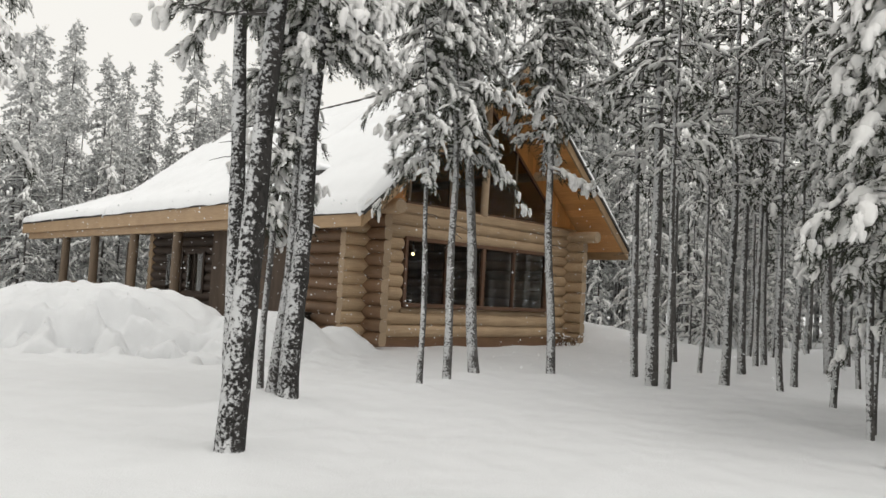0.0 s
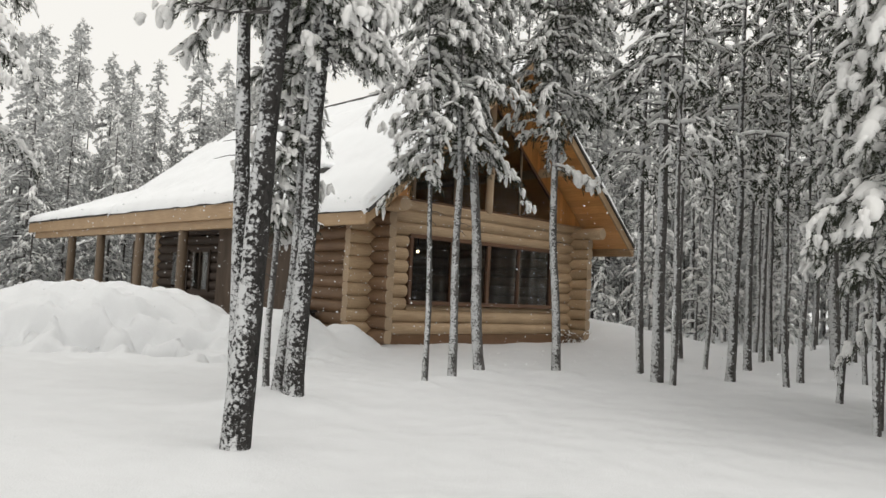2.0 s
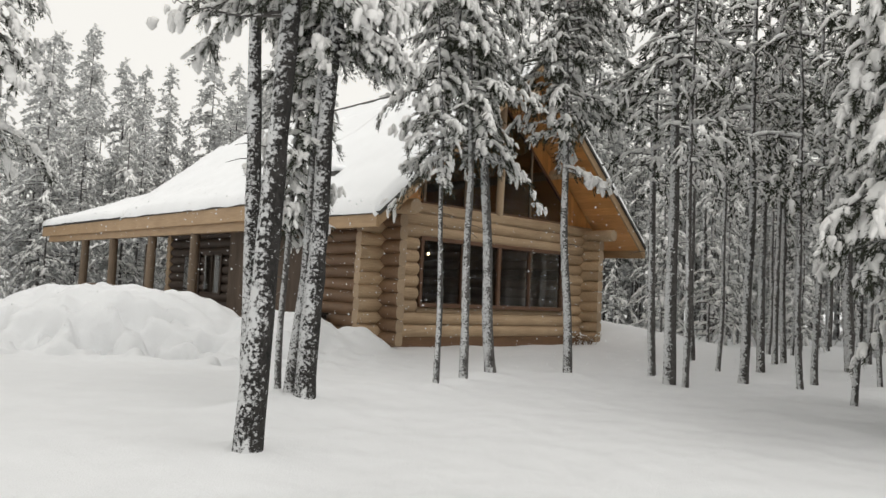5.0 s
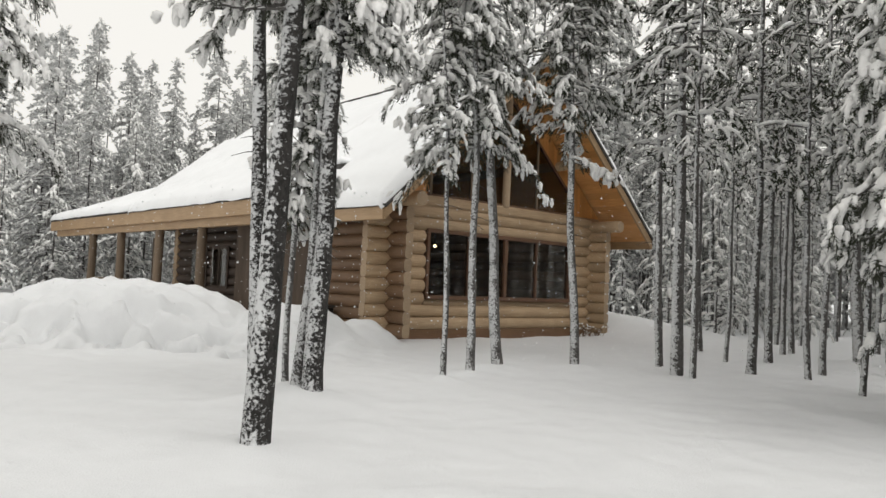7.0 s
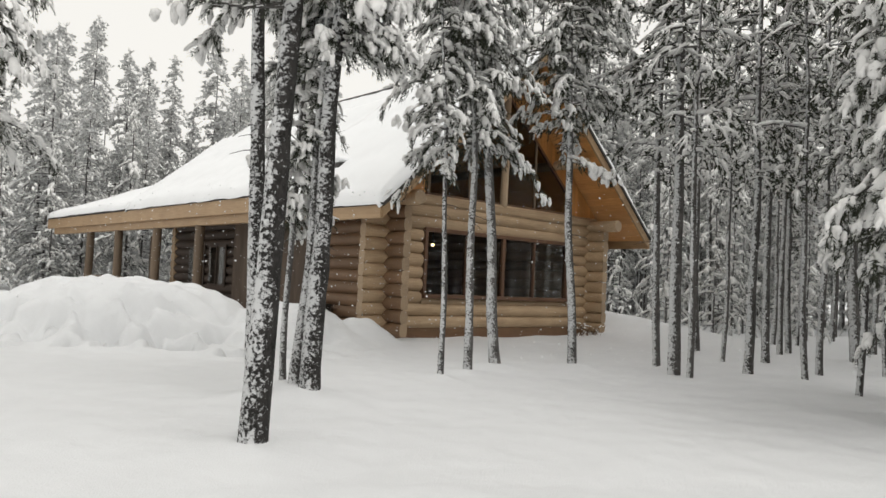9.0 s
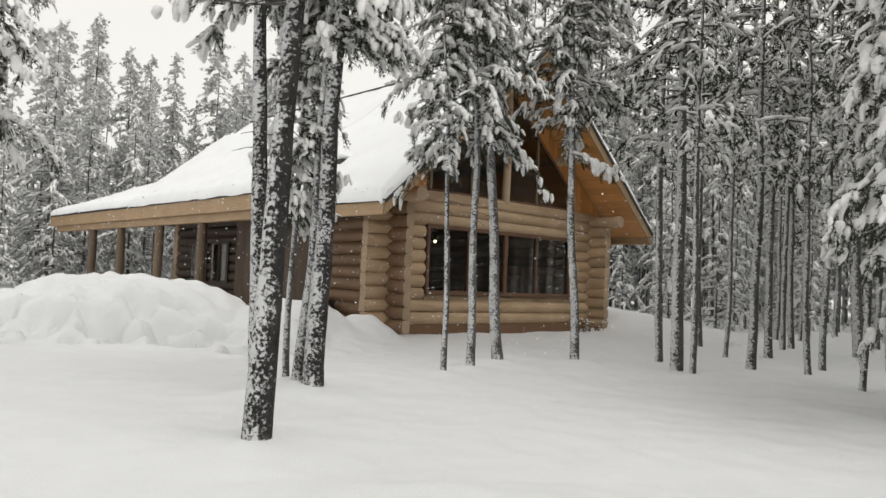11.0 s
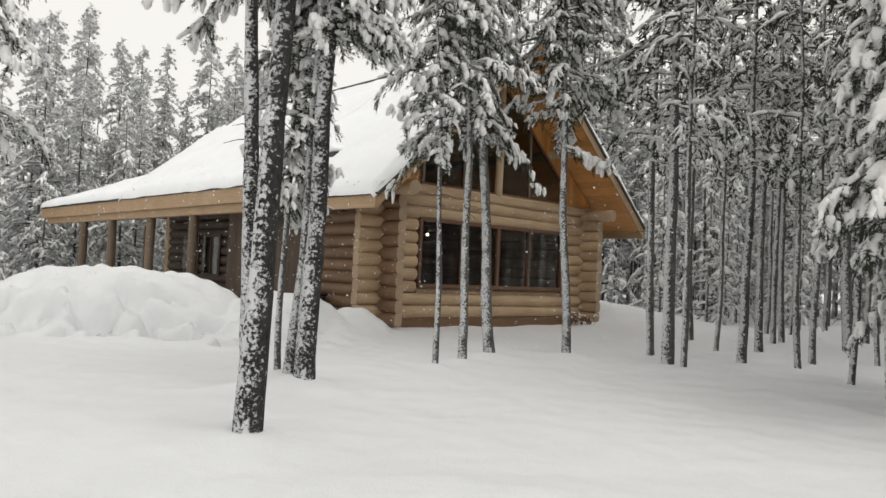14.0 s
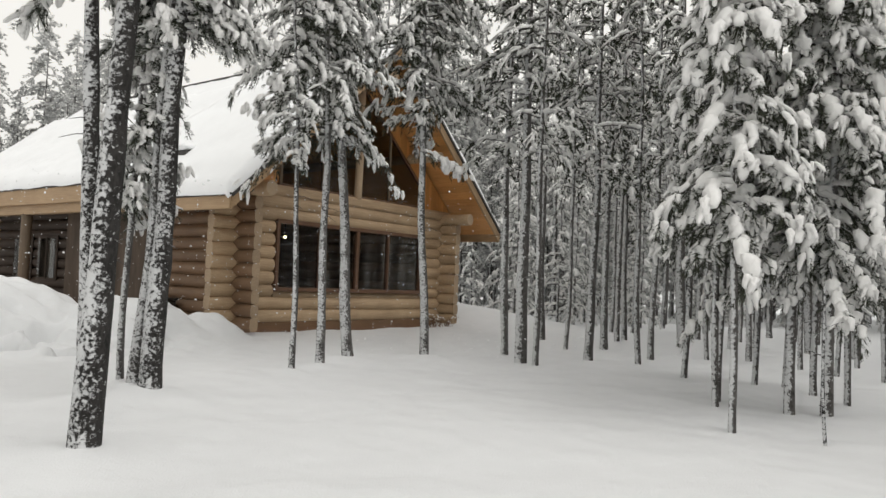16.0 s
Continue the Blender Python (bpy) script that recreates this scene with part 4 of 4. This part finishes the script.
scatter(8, fan(7, 15, 38, 60), FIRS, "spruces behind the cabin", 2.0, (0.8, 1.1))
scatter(4, fan(-6, 8, 48, 70), FIRS, "spruces behind the cabin", 2.5, (0.8, 1.1))
for px, py, k_ in ((9.4, 26.5, 0.75), (8.6, 29.5, 0.9), (10.9, 28.8, 0.8), (12.2, 31.0, 0.95), (9.9, 33.0, 1.0), (13.4, 28.0, 0.7), (14.8, 32.0, 0.9)):
    put(SMALL_FIRS, 0, px, py, rnd.uniform(0, 360), k_, "young spruces of the far stand")
# unseen pines added beside the camera to shade the right foreground
scatter(4, fan(50, 80, 10, 15), PINES, "pines beside the clearing", 1.2, (0.9, 1.1))
for px, py, h_, k_ in ((-29.0, 55.0, 19.5, 0), (-26.2, 54.0, 19.8, 1), (-24.6, 56.0, 18.0, 2), (-21.8, 53.0, 16.6, 0), (-20.8, 55.0, 17.4, 1), (-17.6, 55.0, 18.6, 2), (-16.0, 56.0, 18.0, 0), (-13.4, 54.0, 16.5, 1), (-10.8, 56.0, 17.0, 2)):
    put(FIRS, k_, px, py, rnd.uniform(0, 360), h_ / (17.0, 18.0, 15.0)[k_], "spruces behind the cabin")
for px, py, k_ in ((4.6, 45.0, 1.55), (5.6, 47.5, 1.7), (6.6, 44.5, 1.5)):
    put(PINES_FAR, 2, px, py, rnd.uniform(0, 360), k_, "tall pines behind the cabin")
scatter(12, fan(8, 21, 38, 47), PINES_FAR, "tall pines behind the cabin", 1.5, (1.35, 1.7))
# unseen trees added beside and behind the camera, to darken the window reflections
scatter(16, fan(46, 100, 15, 40), PINES_FAR, "pines beside the clearing", 1.4, (0.9, 1.2))
scatter(12, fan(100, 310, 12, 28), PINES_FAR, "pines behind the clearing", 2.0, (0.9, 1.2))

# ---- a dead sapling at the edge of the clearing ----
sap = new("dead_sapling")
sap.matrix_basis = pose(5.46, 6.95, 0)
tagged(sap, "thin bare dead sapling standing in the snow", "sapling")
part("stem", log((0, 0, -0.1), (-0.06, 0.02, 1.6), 0.02, 0.009, 901, 7, 8, 0.03), M_BARK_NEAR, sap)
for z_, a_, l_len in ((0.35, 200, 0.12), (0.6, 20, 0.16), (0.9, 150, 0.2), (1.2, 330, 0.18)):
    part("twig", log((-0.06 * z_ / 1.6, 0, z_), (-0.06 * z_ / 1.6 + l_len * math.cos(radians(a_)), l_len * math.sin(radians(a_)), z_ + 0.05), 0.006, 0.003, int(z_ * 100), 5, 3), M_BARK_NEAR, sap)


# ---- dense far woods ----
def far_woods(seed, count, region, low, high):
    """Trunks and snowy boughs of the woods far behind, too many to tell apart."""
    rng = np.random.default_rng(seed)
    r_ = random.Random(seed)
    tv, tt, sprays, snows = [], [], [], []
    for _ in range(count):
        x, y = region(r_)
        if not clear_of_cabin(x, y, 0.5):
            continue
        h = r_.uniform(low, high)
        a, b = tube_arrays([(x, y, -0.3), (x + r_.uniform(-0.1, 0.1), y, h * 0.5), (x, y, h)], (r_.uniform(0.08, 0.15), 0.09, 0.02), 5, len(tv))
        tv += a
        tt += b
        wide = r_.uniform(1.2, 2.0)
        for k_ in range(40):
            u = rng.random() ** 1.1
            z = h * (0.22 + 0.78 * u)
            rad_ = wide * (1 - u) ** 0.7 * math.sqrt(rng.random()) + 0.1
            a_ = rng.uniform(0, 6.283)
            o_ = np.array((math.cos(a_), math.sin(a_), -0.35))
            p = np.array((x, y, z)) + o_ * rad_ * 0.6
            l = rng.uniform(0.5, 1.0)
            sprays.append((p, o_ + rng.normal(0, 0.25, 3), l, l, l * 0.7))
            if rng.random() < 0.85:
                w = rng.uniform(0.065, 0.12)
                snows.append((p + np.array((0, 0, w * 0.6)), o_ + rng.normal(0, 0.2, 3), l * rng.uniform(0.6, 1.1), w * 1.4, w))
    woods = new("far_woods")
    tagged(woods, "dense far woods of snowy conifers", "woods", kind="stuff")
    child("trunk", tri_mesh("far_trunk", np.array(tv), np.array(tt), M_BARK, True), woods)["kind"] = "stuff"
    v, t = place_all(SPRAYS_FIR, sprays, rng)
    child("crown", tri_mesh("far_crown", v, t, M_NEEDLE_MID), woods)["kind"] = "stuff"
    v, t = place_all([PILLOW], snows, rng, 0.16)
    child("snow_load", tri_mesh("far_snow", v, t, M_TREE_SNOW, True), woods)["kind"] = "stuff"


far_woods(31, 210, fan(5, 54, 44, 66), 7, 17)
# this stretch is out of view, added for the gable windows to reflect
far_woods(33, 120, fan(54, 105, 36, 56), 8, 16)
far_woods(32, 130, fan(-42, -4, 74, 96), 9, 20)

# ---- dry brush at the foot of the cabin ----
shrub = new("dry_shrub")
shrub.matrix_basis = pose(*cabin_to_world(7.7, -0.75), 0)
tagged(shrub, "low dry brown shrub dusted with snow at the cabin wall", "shrub", group="dry shrubs")
r_ = random.Random(77)
tv, tt, caps = [], [], []
for _ in range(60):
    a_, l_len = r_.uniform(0, 6.283), r_.uniform(0.25, 0.55)
    b_x, b_y = r_.uniform(-0.4, 0.4), r_.uniform(-0.15, 0.15)
    tip = np.array((b_x + math.cos(a_) * l_len * 0.6, b_y + math.sin(a_) * l_len * 0.5, l_len * r_.uniform(0.5, 0.9)))
    a, b = tube_arrays([(b_x, b_y, -0.05), tip * 0.5 + np.array((b_x, b_y, 0.12)) * 0.5, tip], (0.008, 0.006, 0.003), 3, len(tv))
    tv += a
    tt += b
    if r_.random() < 0.5:
        caps.append((tip, np.array((math.cos(a_), math.sin(a_), 0.1)), 0.07, 0.022, 0.018))
child("twigs", tri_mesh("twigs", np.array(tv), np.array(tt), M_SKIRT, True), shrub)["kind"] = "stuff"
v, t = place_all([PILLOW], caps, np.random.default_rng(3), 0.15)
child("snow_cap", tri_mesh("snow_cap", v, t, M_TREE_SNOW, True), shrub)["kind"] = "stuff"

# ---- yard lantern beside the side wall ----
lantern = new("yard_lantern")
lx, ly = cabin_to_world(-0.75, 1.9)
lantern.matrix_basis = pose(lx, ly, 0)
tagged(lantern, "dark metal lantern on a thin post by the log wall", "lantern")
part("post", log((0, 0, -0.2), (0, 0, 1.75), 0.018, 0.016, 900, 8, 4), M_METAL, lantern)
bm = bmesh.new()
bmesh.ops.create_cone(bm, segments=6, radius1=0.07, radius2=0.09, depth=0.2, cap_ends=True)
bmesh.ops.translate(bm, verts=bm.verts, vec=(0, 0, 1.83))
part("lamp_body", bm, M_METAL, lantern)
bm = bmesh.new()
bmesh.ops.create_cone(bm, segments=6, radius1=0.12, radius2=0.02, depth=0.1, cap_ends=True)
bmesh.ops.translate(bm, verts=bm.verts, vec=(0, 0, 1.98))
part("lamp_roof", bm, M_METAL, lantern)
box_bin = new("storage_box")
bx, by = cabin_to_world(-0.6, 2.35)
box_bin.matrix_basis = pose(bx, by, 0, 0, 0, 42.5)
tagged(box_bin, "dark storage box against the log wall, half buried in snow", "box")
part("bin_body", box((-0.28, -0.4, -0.1), (0.28, 0.4, 0.72), 0.03), M_METAL, box_bin)
part("lid", box((-0.31, -0.43, 0.72), (0.31, 0.43, 0.79), 0.02), M_METAL, box_bin)

# ---- falling snow ----
rng = np.random.default_rng(4)
ico_v, ico_t = PILLOW
items = []
for _ in range(2300):
    y = rng.uniform(5.5, 19.0)
    x = y * rng.uniform(-0.75, 0.75)
    z = 1.5 + y * rng.uniform(-0.10, 0.13)
    if z < 0.4:
        continue
    s = rng.uniform(0.004, 0.0085)
    items.append((np.array((x, y, z)), rng.normal(0, 1, 3), s * 1.5, s, s))
v, t = place_all([PILLOW], items, rng, 0.2)
tagged(new("falling_snow", tri_mesh("falling_snow", v, t, M_SNOW, True)), "white snowflakes falling through the air", "snowflakes", kind="stuff")
